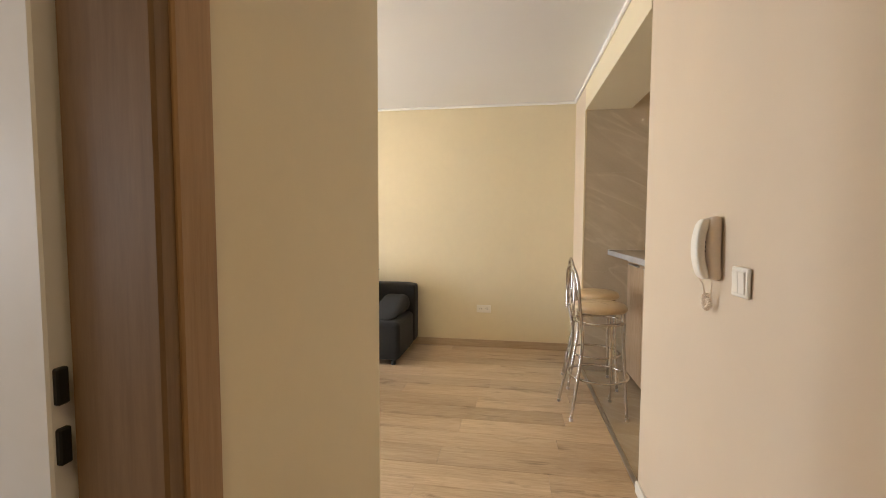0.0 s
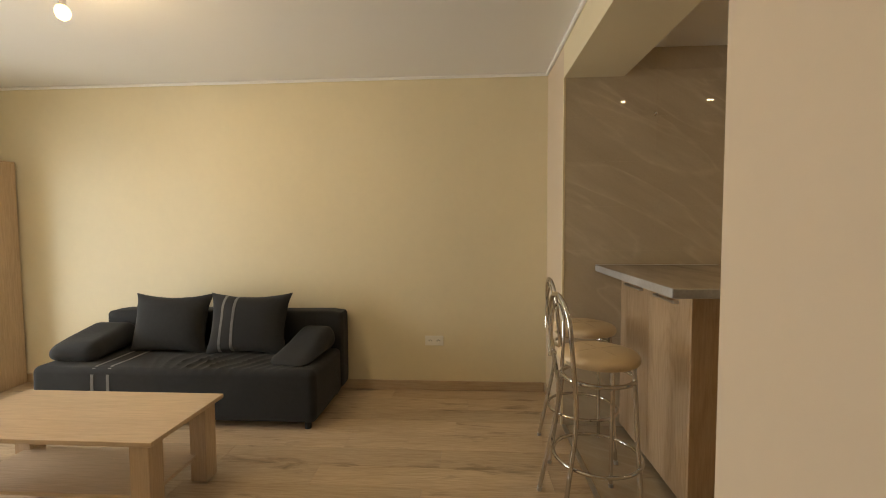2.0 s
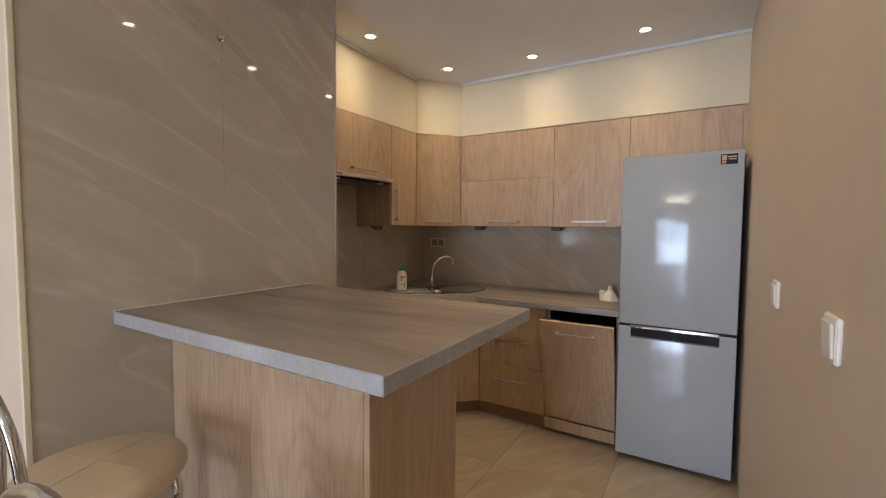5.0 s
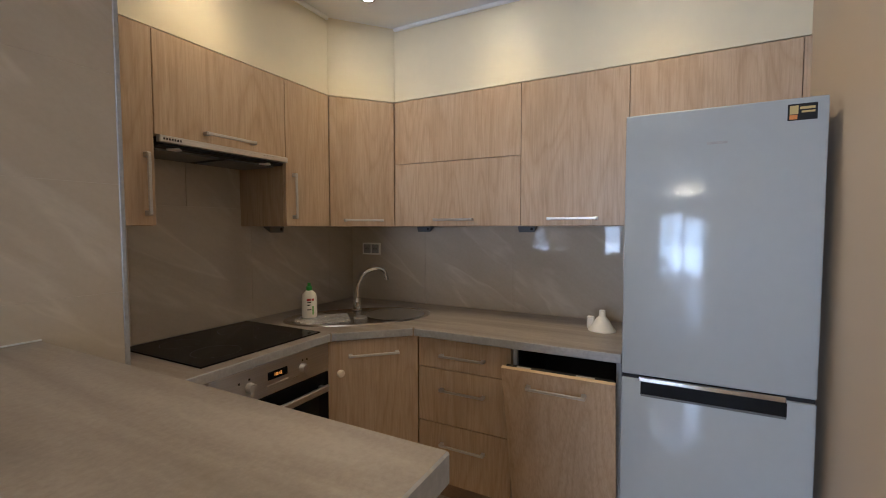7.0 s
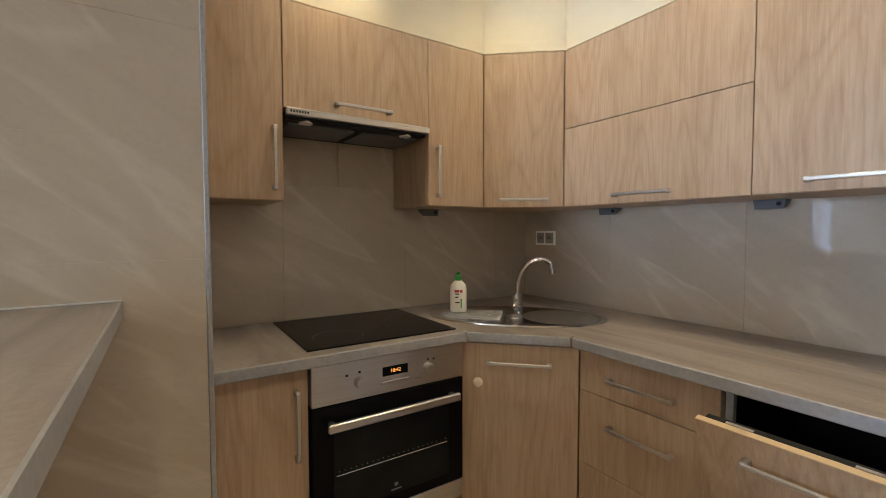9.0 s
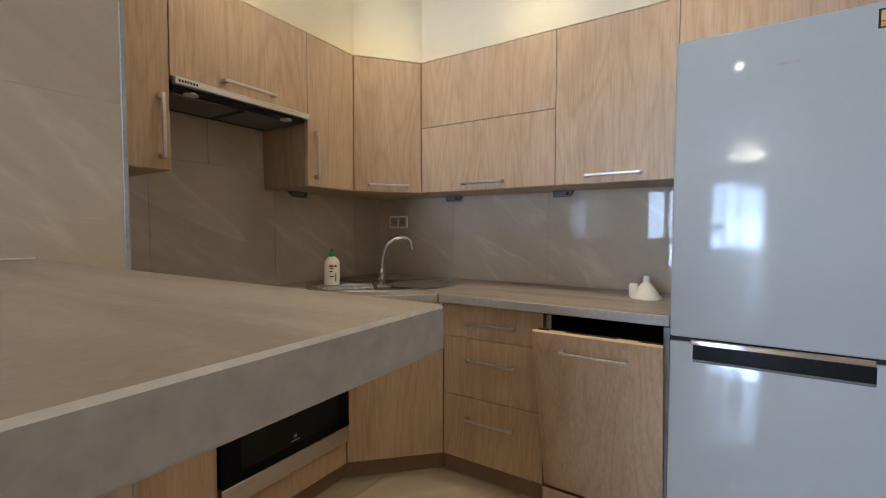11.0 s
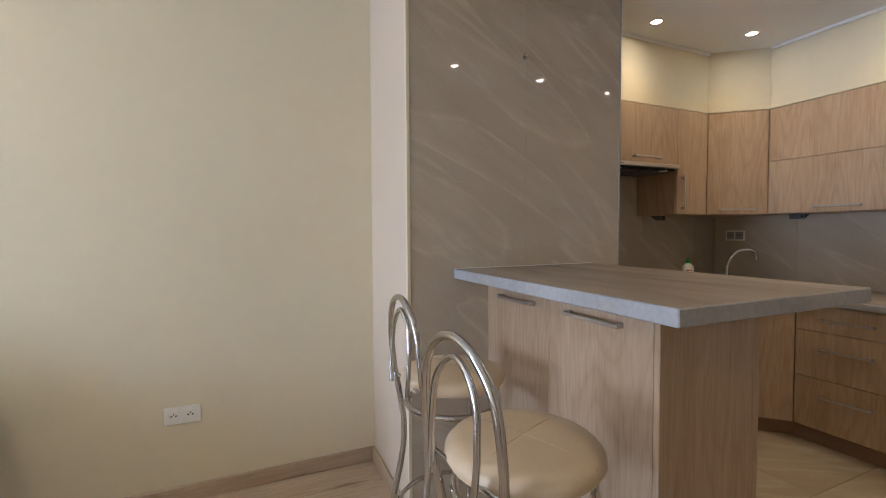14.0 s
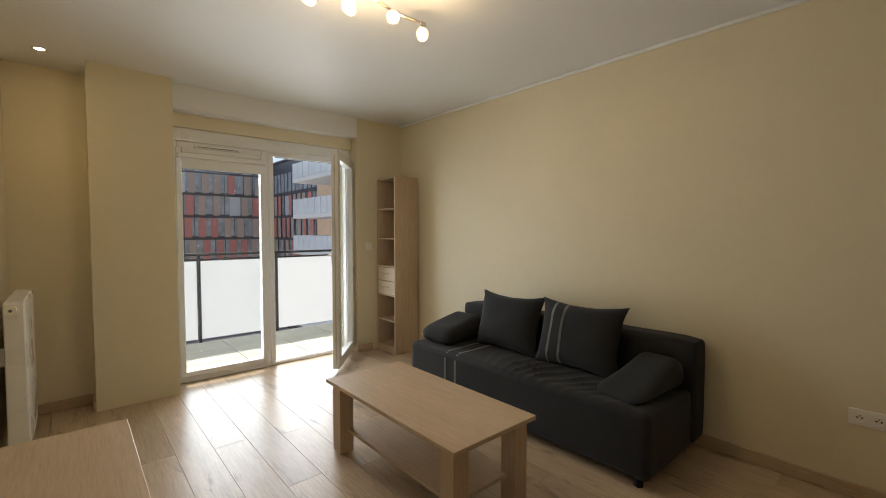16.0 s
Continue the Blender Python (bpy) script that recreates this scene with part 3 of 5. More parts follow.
for k in range(7):
    box(2.263 + 0.01 * k, 2.269 + 0.01 * k, UF - 0.0228, UF - 0.021, 1.693, 1.701, 0, bars)
part("maker_mark", bars, M_BLACK, hood, "dark maker's mark")

# base units
BY, BX, BZ, BH = 4.10, 3.172, 0.10, 0.734
cabinet("base_cabinet", pose(SHAFT_X + 0.001, BY, BZ), 0.275, 0.56, BH, [("door", 0, 0.275, 0, 0.728, (0.237, 0.44, 0.237, 0.66))], "narrow oak base cabinet beside the oven", GB)
cabinet("oven_housing", pose(2.254, BY, BZ), 0.6, 0.56, 0.108, [("panel", 0, 0.6, 0, 0.106, None)], "oak housing under the built-in oven", GB)
bx, by = BX - 2.854, 3.776 - BY
bl = math.hypot(bx, by)
mb = pose(2.854, BY, BZ, 0, 0, math.degrees(math.atan2(by, bx)))
inv = mb.inverted()
cs = [tuple((inv @ Vector((x, y, BZ)))[:2]) for x, y in ((2.87, BY + 0.014), (2.87, KIT_N), (KIT_E, KIT_N), (KIT_E, 3.79), (BX + 0.014, 3.79))]
corner = cabinet("corner_base_cabinet", mb, bl, 0.5, BH, [("door", 0.002, bl - 0.002, 0, 0.728, (0.11, 0.655, bl - 0.105, 0.655))], "oak corner base cabinet with a slanting door under the sink", GB, shape=cs)
part("knob", placed(lathe([(0, 0.012), (0.012, 0.011), (0.018, 0.006), (0.019, 0.0)], (0, 0, 0), 16), mb @ pose(0.07, 0, 0.57, 90, 0, 0)), M_IVORY, corner, "round cream child lock knob")
cabinet("drawer_cabinet", pose(BX, 3.776, BZ, 0, 0, -90), 0.488, 0.55, BH, [("drawer", 0, 0.488, 0.575, 0.728, (0.13, 0.645, 0.36, 0.645)), ("drawer", 0, 0.49, 0.3, 0.575, (0.13, 0.475, 0.36, 0.475)), ("drawer", 0, 0.49, 0, 0.3, (0.13, 0.2, 0.36, 0.2))], "oak base unit with three drawers", GB)

# dishwasher, its door ajar
dw = thing("dishwasher", (BX, 3.06, BZ), "built-in dishwasher with its oak door ajar", "dishwasher")
shell = bmesh.new()
box(BX + 0.03, BX + 0.57, 3.262, 3.282, 0.1, 0.832, 0.001, shell)
box(BX + 0.03, BX + 0.57, 2.826, 2.846, 0.1, 0.832, 0.001, shell)
box(BX + 0.5, BX + 0.57, 2.846, 3.262, 0.1, 0.832, 0, shell)
box(BX + 0.03, BX + 0.5, 2.846, 3.262, 0.1, 0.16, 0, shell)
part("tub", shell, M_BLACK, dw, "black tub")
part("side_seal", box(BX + 0.012, BX + 0.03, 3.262, 3.282, 0.1, 0.82, 0.001), M_EDGE, dw, "pale grey metal edge")
part("side_seal", box(BX + 0.012, BX + 0.03, 2.826, 2.846, 0.1, 0.82, 0.001), M_EDGE, dw, "pale grey metal edge")
md = pose(BX - 0.002, 3.279, BZ + 0.01, 0, 0, -90) @ pose(0, 0, 0, 13.5, 0, 0)
leaf = part("door", placed(box(0.002, 0.447, -0.0005, 0.018, 0, 0.695, 0.0012), md), M_OAK, dw, "oak front")
bar_handle(md, 0.11, 0.63, 0.34, 0.63, leaf)
part("edge_strip", placed(box(0.002, 0.447, -0.0003, 0.0178, 0.6952, 0.697), md), plain("raw_edge", (0.66, 0.5, 0.28), 0.5), leaf, "pale top edge")
part("inner_door", placed(box(0.01, 0.44, 0.018, 0.05, 0.01, 0.69, 0.004), md), M_BLACK, dw, "black inner door with controls")
for x0, x1 in ((0.30, 0.37), (0.06, 0.12)):
    part("control_mark", placed(box(x0, x1, 0.028, 0.037, 0.69, 0.6915), md), M_HANDLE, dw, "light control mark")
part("foot_strip", box(BX - 0.012, BX, 2.835, 3.282, 0.03, 0.1, 0.002), M_OAK, dw, "pale strip below the door")

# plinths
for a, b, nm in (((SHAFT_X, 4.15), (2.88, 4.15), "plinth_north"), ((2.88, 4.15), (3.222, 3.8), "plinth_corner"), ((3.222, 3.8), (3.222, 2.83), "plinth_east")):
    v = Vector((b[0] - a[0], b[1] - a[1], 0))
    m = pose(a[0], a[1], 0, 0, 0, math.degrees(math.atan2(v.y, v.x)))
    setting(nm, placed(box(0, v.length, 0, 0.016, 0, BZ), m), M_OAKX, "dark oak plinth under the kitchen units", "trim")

# worktop
WZ = 0.872


def two_tone(bm):
    bm.normal_update()
    for f in bm.faces:
        f.material_index = 0 if abs(f.normal.z) > 0.8 else 1
    return bm


plan = [(SHAFT_X + 0.001, KIT_N), (SHAFT_X + 0.001, 4.062), (2.857, 4.068), (3.132, 3.783), (3.13, 2.824), (KIT_E, 2.824), (KIT_E, KIT_N)]
work = thing("worktop", (3.2, 4.2, 0.834), "grey-brown streaked laminate kitchen worktop", "worktop")
part("slab", two_tone(prism(plan, 0.834, WZ, 0.003)), [M_TOP, M_EDGE], work)
for x, y, a in ((2.857, 4.066, 22), (3.132, 3.782, 68)):
    m = pose(x, y, 0.833, 0, 0, -a)
    part("joint_strip", placed(box(-0.004, 0.004, -0.003, 0.02, 0, 0.0405, 0.001), m), M_CHROME, work, "metal joint strip")

# tiles: each its own piece
TILES = []


def wall_tile(setter, x0, x1, y0, y1, z0, z1):
    ob = part("tile", box(x0, x1, y0, y1, z0, z1, 0.0004), M_TILE, setter)
    TILES.append(ob)
    return ob


cols0 = STUB_X + 0.0125
tiled = thing("wall_tiling", (1.36, TILE_Y, 0), "glossy grey-brown veined stoneware wall tiles", "tiles", kind="structure")
part("grout", box(cols0, SHAFT_X - 0.0125, TILE_Y + 0.0012, TILE_Y + 0.0118, 0, BEAM_Z - 0.002), M_JOINT, tiled, "grey-brown joints")
part("grout", box(BEAM_X + 0.001, SHAFT_X - 0.0125, TILE_Y + 0.0012, TILE_Y + 0.0118, BEAM_Z - 0.0015, KCEIL), M_JOINT, tiled)
rows = [0.0, 0.316, 0.609, 0.902, 1.195, 1.488, 1.781, 2.074, 2.367, 2.51]
cols = [STUB_X + 0.012, 1.38, SHAFT_X - 0.012]
for z0, z1 in zip(rows, rows[1:]):
    for x0, x1 in zip(cols, cols[1:]):
        if z1 <= BEAM_Z or x0 >= BEAM_X:
            wall_tile(tiled, x0 + 0.0005, x1 - 0.0005, TILE_Y, TILE_Y + 0.011, z0 + 0.0005, z1 - 0.0005)
        elif z0 < BEAM_Z:
            wall_tile(tiled, x0 + 0.0005, x1 - 0.0005, TILE_Y, TILE_Y + 0.011, z0 + 0.0008, BEAM_Z)
            wall_tile(tiled, BEAM_X, x1 - 0.0008, TILE_Y, TILE_Y + 0.011, BEAM_Z + 0.0005, z1 - 0.0008)
        else:
            wall_tile(tiled, BEAM_X, x1 - 0.0008, TILE_Y, TILE_Y + 0.011, z0 + 0.0005, z1 - 0.0005)
for y0, y1 in ((TILE_Y + 0.011, 4.28), (4.28, KIT_N)):
    for z0, z1 in ((0.0, 0.609), (0.609, 1.195), (1.195, 1.781), (1.781, KCEIL)):
        wall_tile(tiled, SHAFT_X - 0.012, SHAFT_X - 0.001, y0 + 0.001, y1 - 0.001, z0 + 0.001, z1 - 0.001)
splash = thing("backsplash", (3.0, KIT_N, WZ), "grey-brown veined stoneware backsplash tiles", "tiles", kind="structure")
bed = box(SHAFT_X, KIT_E - 0.003, KIT_N - 0.005, KIT_N - 0.001, WZ + 0.001, 1.47)
box(2.246, 2.846, KIT_N - 0.005, KIT_N - 0.001, 1.47, 1.699, 0, bed)
box(KIT_E - 0.005, KIT_E - 0.001, 2.4, KIT_N - 0.005, WZ + 0.001, 1.47, 0, bed)
part("grout", bed, M_JOINT, splash, "fine brown joints")
for x0, x1 in ((SHAFT_X, 2.31), (2.31, 2.91), (2.91, 3.51), (3.51, KIT_E - 0.009)):
    wall_tile(splash, x0 + 0.0004, x1 - 0.0004, KIT_N - 0.009, KIT_N, WZ + 0.001, 1.47)
wall_tile(splash, 2.245, 2.56, KIT_N - 0.009, KIT_N, 1.4715, 1.7)
wall_tile(splash, 2.5615, 2.847, KIT_N - 0.009, KIT_N, 1.4715, 1.7)
for y0, y1 in ((4.07, KIT_N), (3.47, 4.07), (2.87, 3.47), (2.4, 2.87)):
    wall_tile(splash, KIT_E - 0.009, KIT_E, y0 + 0.0004, y1 - 0.0004, WZ + 0.001, 1.47)

# hob
hob = thing("induction_hob", (2.55, 4.38, WZ), "black glass induction hob set in the worktop", "hob")
part("glass_plate", box(2.256, 2.848, 4.122, 4.642, WZ, WZ + 0.006, 0.002), M_BLACKGLASS, hob)
for x, y, r in ((2.41, 4.26, 0.09), (2.69, 4.26, 0.075), (2.41, 4.5, 0.075), (2.69, 4.5, 0.09)):
    ring = tube([(x + r * math.cos(a * math.tau / 40), y + r * math.sin(a * math.tau / 40), WZ + 0.0055) for a in range(40)], 0.0008, 4, True)
    part("zone_ring", ring, M_FRIDGESIDE, hob, "faint printed cooking zone")

# oven
oven = thing("oven", (2.554, BY, 0.21), "built-in stainless steel oven with a black glass door", "oven")
part("body", box(2.262, 2.846, BY + 0.02, 4.62, 0.212, 0.812), M_BLACK, oven)
part("control_panel", box(2.257, 2.851, BY - 0.02, BY + 0.02, 0.697, 0.831, 0.002), M_STEEL, oven, "brushed steel control panel")
pane = part("door", box(2.257, 2.851, BY - 0.02, BY + 0.018, 0.285, 0.694, 0.002), M_BLACKGLASS, oven, "black glass oven door")
part("bottom_strip", box(2.257, 2.851, BY - 0.018, BY + 0.018, 0.212, 0.282, 0.002), M_STEEL, oven, "brushed steel bottom strip")
part("window", box(2.325, 2.783, BY - 0.0225, BY - 0.0205, 0.325, 0.6, 0.0008), M_OVENWIN, pane, "see-through oven window")
rack = bmesh.new()
tube([(2.335, BY - 0.0235, 0.455), (2.773, BY - 0.0235, 0.455)], 0.0016, 6, False, rack)
for k in range(22):
    x = 2.345 + 0.02 * k
    tube([(x, BY - 0.0235, 0.467), (x, BY - 0.0235, 0.4705)], 0.0014, 5, False, rack)
part("rack", rack, M_CHROME, pane, "wire rack seen through the window")
oh = bmesh.new()
box(2.3, 2.812, BY - 0.064, BY - 0.046, 0.619, 0.649, 0.004, oh)
for x in (2.31, 2.782):
    box(x, x + 0.02, BY - 0.05, BY - 0.018, 0.628, 0.644, 0.003, oh)
part("handle", oh, M_STEEL, pane, "wide steel handle")
for x in (2.42, 2.69):
    part("knob", placed(lathe([(0, 0.026), (0.017, 0.025), (0.019, 0.02), (0.021, 0.0)], (0, 0, 0), 20), pose(x, BY - 0.02, 0.757, 90, 0, 0)), M_STEEL, oven, "round steel knob")
part("display", box(2.505, 2.605, BY - 0.0225, BY - 0.019, 0.757, 0.79, 0.001), M_BLACKGLASS, oven, "black clock display")
clock = bpy.data.curves.new("clock_text", "FONT")
clock.body, clock.size, clock.extrude, clock.align_x, clock.align_y = "10:42", 0.019, 0.0003, "CENTER", "CENTER"
scrap = bpy.data.objects.new("clock_text", clock)
digits = bmesh.new()
digits.from_mesh(bpy.data.meshes.new_from_object(scrap))
bpy.data.objects.remove(scrap)
part("clock_digits", placed(digits, pose(2.555, BY - 0.0228, 0.7735, 90, 0, 0)), glow("clock_glow", (1, 0.36, 0.05), 0.45), oven, "lit orange clock digits")
logo = bmesh.new()
box(2.548, 2.562, BY - 0.0232, BY - 0.0222, 0.352, 0.364, 0.001, logo)
box(2.535, 2.575, BY - 0.0232, BY - 0.0222, 0.338, 0.343, 0, logo)
part("maker_mark", logo, M_FRIDGESIDE, pane, "pale maker's mark")
part("key_strip", box(2.5, 2.61, BY - 0.0228, BY - 0.019, 0.727, 0.738, 0.001), M_HANDLE, oven)
for x, z in ((2.375, 0.785), (2.42, 0.79), (2.69, 0.79), (2.715, 0.788)):
    part("symbol", box(x - 0.004, x + 0.004, BY - 0.0212, BY - 0.019, z - 0.004, z + 0.004), M_BLACK, oven, "dark printed symbol")

# sink set in the corner, tap, soap
M_SINK = brushed("sink_steel", (0.5, 0.485, 0.46), 0.25)
SC = Vector((3.225, 4.19, WZ))
ms = Matrix.Translation(SC) @ pose(0, 0, 0, 0, 0, -45)
sink = thing("corner_sink", SC, "oval stainless steel corner sink with a drainer", "sink")


def oval(a, b, n=48):
    return [(a * math.cos(k * math.tau / n), b * math.sin(k * math.tau / n)) for k in range(n)]


rim = bmesh.new()
prof = [(0.405, 0.225, 0.0005), (0.402, 0.223, 0.007), (0.396, 0.218, 0.0095), (0.388, 0.211, 0.008), (0.38, 0.205, 0.003)]
rings = [[rim.verts.new((x, y, z)) for x, y in oval(a, b)] for a, b, z in prof]
for p, q in zip(rings, rings[1:]):
    for k in range(48):
        rim.faces.new((p[k], p[(k + 1) % 48], q[(k + 1) % 48], q[k]))
rim.faces.new(rings[-1])
part("rim", placed(rim, ms), brushed("rim_steel", (0.6, 0.58, 0.55), 0.2), sink, smooth=True)
bowl = bmesh.new()
prof = [(0.165, 0.165, 0.0072), (0.158, 0.158, 0.0072), (0.15, 0.15, 0.0045), (0.14, 0.14, 0.0035), (0.03, 0.03, 0.0034)]
rings = [[bowl.verts.new((0.2 + x, -0.01 + y, z)) for x, y in oval(a, b, 36)] for a, b, z in prof]
for p, q in zip(rings, rings[1:]):
    for k in range(36):
        bowl.faces.new((p[k], p[(k + 1) % 36], q[(k + 1) % 36], q[k]))
bowl.faces.new(rings[-1])
part("bowl", placed(bowl, ms), brushed("bowl_steel", (0.5, 0.48, 0.45), 0.34), sink, "round bowl", True)
ribs = bmesh.new()
for k in range(9):
    y = -0.11 + 0.026 * k
    w = 0.345 * math.sqrt(max(0.1, 1 - (y / 0.2) ** 2))
    tube([(-w, y, 0.0035), (-0.06, y, 0.0035)], 0.004, 8, False, ribs)
part("drainer_ribs", placed(ribs, ms), M_SINK, sink, "ribbed drainer", True)
part("small_drain", placed(lathe([(0, 0.004), (0.016, 0.0045), (0.03, 0.008), (0.036, 0.008), (0.038, 0.003)], (0.0, -0.03, 0), 20), ms), M_STEEL, sink, "overflow drain")
tap = thing("kitchen_tap", (3.345, 4.305, WZ + 0.006), "chrome swan-neck kitchen tap", "tap")
part("base", lathe([(0.03, 0), (0.03, 0.006), (0.024, 0.012), (0.023, 0.07), (0.02, 0.078), (0, 0.08)], (3.345, 4.305, WZ + 0.006), 20), M_CHROME, tap, smooth=True)
spout = smooth_line([(3.345, 4.305, WZ + 0.07), (3.35, 4.3, WZ + 0.16), (3.372, 4.262, WZ + 0.235), (3.405, 4.205, WZ + 0.258), (3.428, 4.165, WZ + 0.24), (3.432, 4.157, WZ + 0.205)], 6)
part("spout", tube(spout, 0.0115, 12), M_CHROME, tap, smooth=True)
part("outlet", tube([(3.432, 4.157, WZ + 0.21), (3.433, 4.155, WZ + 0.188)], 0.0145, 14), M_CHROME, tap, smooth=True)
part("lever", tube(smooth_line([(3.33, 4.29, WZ + 0.055), (3.305, 4.275, WZ + 0.05), (3.285, 4.262, WZ + 0.035)], 4), 0.006, 8), M_CHROME, tap, smooth=True)
soap = thing("dish_soap_bottle", (3.05, 4.395, WZ + 0.009), "white dish soap bottle with a green cap", "bottle")
sx, sy, sz = 3.05, 4.395, WZ + 0.009
part("bottle", placed(lathe([(0, 0), (0.036, 0.001), (0.04, 0.008), (0.04, 0.11), (0.036, 0.13), (0.018, 0.148), (0.014, 0.152)], (0, 0, 0), 24), pose(sx, sy, sz, 0, 0, -45) @ Matrix.Diagonal((1, 0.68, 1, 1))), M_WHITE, soap, smooth=True)
part("cap", lathe([(0.015, 0.15), (0.015, 0.172), (0.009, 0.174), (0.008, 0.19), (0, 0.192)], (sx, sy, sz), 16), plain("green_cap", (0.05, 0.32, 0.06), 0.35), soap, "green cap", True)
lab = bmesh.new()
mlab = pose(sx, sy, sz, 0, 0, -35)
box(-0.018, 0.02, -0.0275, -0.0245, 0.095, 0.107, 0, lab)
part("label_red", placed(lab, mlab), plain("red_print", (0.5, 0.05, 0.05), 0.4), soap, "red label bar")
lab = bmesh.new()
for z, w in ((0.085, 0.02), (0.07, 0.016), (0.045, 0.022)):
    box(-0.016, -0.016 + w, -0.0282, -0.0255, z, z + 0.005, 0, lab)
part("label_print", placed(lab, mlab), M_BLACK, soap, "dark label print")
lab = box(0.0, 0.018, -0.0272, -0.0245, 0.02, 0.066, 0)
part("label_green", placed(lab, mlab), plain("green_print", (0.12, 0.42, 0.08), 0.4), soap, "green label patch")
cup = thing("plastic_funnel", (3.51, 2.945, WZ), "white plastic funnel upside down on the worktop", "funnel")
part("cone", lathe([(0.062, 0), (0.064, 0.004), (0.052, 0.02), (0.026, 0.06), (0.016, 0.07), (0.014, 0.1), (0, 0.1)], (3.51, 2.945, WZ), 28), M_WHITE, cup, smooth=True)
part("tab", box(3.53, 3.555, 2.985, 3.02, WZ, WZ + 0.06, 0.004), M_WHITE, cup)


def double_socket(m, label, frame_mat, well_mat, w=0.152, h=0.082):
    """Two round sockets in one frame; its face at local y = 0 looks to -y."""
    t = thing("double_socket", m.translation, label, "socket")
    part("frame", placed(box(-w / 2, w / 2, -0.009, 0, -h / 2, h / 2, 0.003), m), frame_mat, t)
    for x in (-w / 4 + 0.004, w / 4 - 0.004):
        plate = part("insert", placed(box(x - 0.03, x + 0.03, -0.0105, -0.009, -0.03, 0.03, 0.001), m), well_mat, t)
        well = lathe([(0.0225, 0.0), (0.0225, 0.0032), (0.0205, 0.0032), (0.0185, 0.0006), (0, 0.0006)], (0, 0, 0), 24)
        part("well", placed(well, m @ pose(x, -0.0105, 0, 90, 0, 0)), well_mat, plate)
        pins = bmesh.new()
        for s in (-0.009, 0.009):
            box(x + s - 0.0035, x + s + 0.0035, -0.0118, -0.0105, -0.0035, 0.0035, 0, pins)
        box(x - 0.002, x + 0.002, -0.0122, -0.0105, 0.006, 0.012, 0, pins)
        part("contacts", placed(pins, m), M_BLACK, plate, "dark contact holes")
    return t


double_socket(pose(-0.132, SOFA_Y, 0.415), "white double socket on the cream wall", M_WHITE, M_WHITE)
double_socket(pose(-3.17, SOFA_Y, 0.415), "white double socket behind the sofa", M_WHITE, M_WHITE)
double_socket(pose(KIT_E - 0.009, 4.5, 1.225, 0, 0, -90), "white-framed double socket with grey inserts on the backsplash", M_WHITE, plain("grey_insert", (0.3, 0.3, 0.3), 0.4))

# lights under the wall units
def under_light(m):
    t = thing("under_cabinet_light", m.translation, "small grey light fitted under the wall units", "light", "lights under the wall units")
    bm = bmesh.new()
    ends = [(-0.05, 0, 0), (0.05, 0, 0), (0.05, 0.05, 0), (-0.05, 0.05, 0), (-0.045, 0.0, -0.034), (0.045, 0.0, -0.034), (0.05, 0.046, -0.006), (-0.05, 0.046, -0.006)]
    v = [bm.verts.new(p) for p in ends]
    for f in ((3, 2, 1, 0), (4, 5, 6, 7), (0, 1, 5, 4), (1, 2, 6, 5), (2, 3, 7, 6), (3, 0, 4, 7)):
        bm.faces.new([v[k] for k in f])
    bmesh.ops.recalc_face_normals(bm, faces=bm.faces)
    part("housing", placed(bm, m), M_FRIDGESIDE, t)
    part("switch", placed(lathe([(0, 0.002), (0.008, 0.002), (0.008, 0)], (0, 0, 0), 12), m @ pose(0.03, 0, -0.016, 90, 0, 0)), M_BLACK, t)


for x, y, a in ((3.70, 4.05, -90), (3.70, 3.38, -90), (3.02, 4.6, 0)):
    under_light(pose(x, y, UZ, 0, 0, a))

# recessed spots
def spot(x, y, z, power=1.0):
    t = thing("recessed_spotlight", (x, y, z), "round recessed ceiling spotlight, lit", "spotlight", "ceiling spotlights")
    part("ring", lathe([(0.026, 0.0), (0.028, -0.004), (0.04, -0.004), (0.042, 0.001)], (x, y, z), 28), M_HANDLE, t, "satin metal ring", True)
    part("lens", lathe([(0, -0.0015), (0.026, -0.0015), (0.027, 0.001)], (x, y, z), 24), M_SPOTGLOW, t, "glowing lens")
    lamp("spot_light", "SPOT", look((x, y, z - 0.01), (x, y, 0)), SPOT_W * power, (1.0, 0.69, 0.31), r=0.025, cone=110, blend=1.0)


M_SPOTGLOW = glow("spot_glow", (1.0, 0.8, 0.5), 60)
for x, y in ((2.41, 4.15), (3.1, 4.02), (3.19, 3.42), (3.14, 2.73), (2.37, 2.77), (1.59, 2.77)):
    spot(x, y, KCEIL, 0.85 if x > 2.4 else 1.15)
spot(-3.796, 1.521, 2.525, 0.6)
# Unseen hall spot, assumed from the warm light on the hall walls
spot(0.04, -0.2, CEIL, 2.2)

# fridge
fr = thing("fridge_freezer", (3.4, 2.526, 0), "tall silver fridge-freezer with a recessed black handle strip", "fridge")
FX, FY0, FY1 = 3.082, 2.236, 2.818
part("body", box(FX + 0.06, KIT_E - 0.02, FY0 + 0.004, FY1 - 0.004, 0.02, 1.775, 0.006), M_FRIDGESIDE, fr, "grey cabinet")
part("upper_door", box(FX, FX + 0.056, FY0, FY1, 0.815, 1.782, 0.007, seg=3), M_FRIDGE, fr, "silver upper door", True)
part("lower_door", box(FX, FX + 0.056, FY0, FY1, 0.03, 0.80, 0.007, seg=3), M_FRIDGE, fr, "silver lower door", True)
part("handle_recess", box(FX - 0.001, FX + 0.01, FY0 + 0.075, FY1 - 0.065, 0.742, 0.795, 0.003), M_RECESS, fr, "black recessed handle")
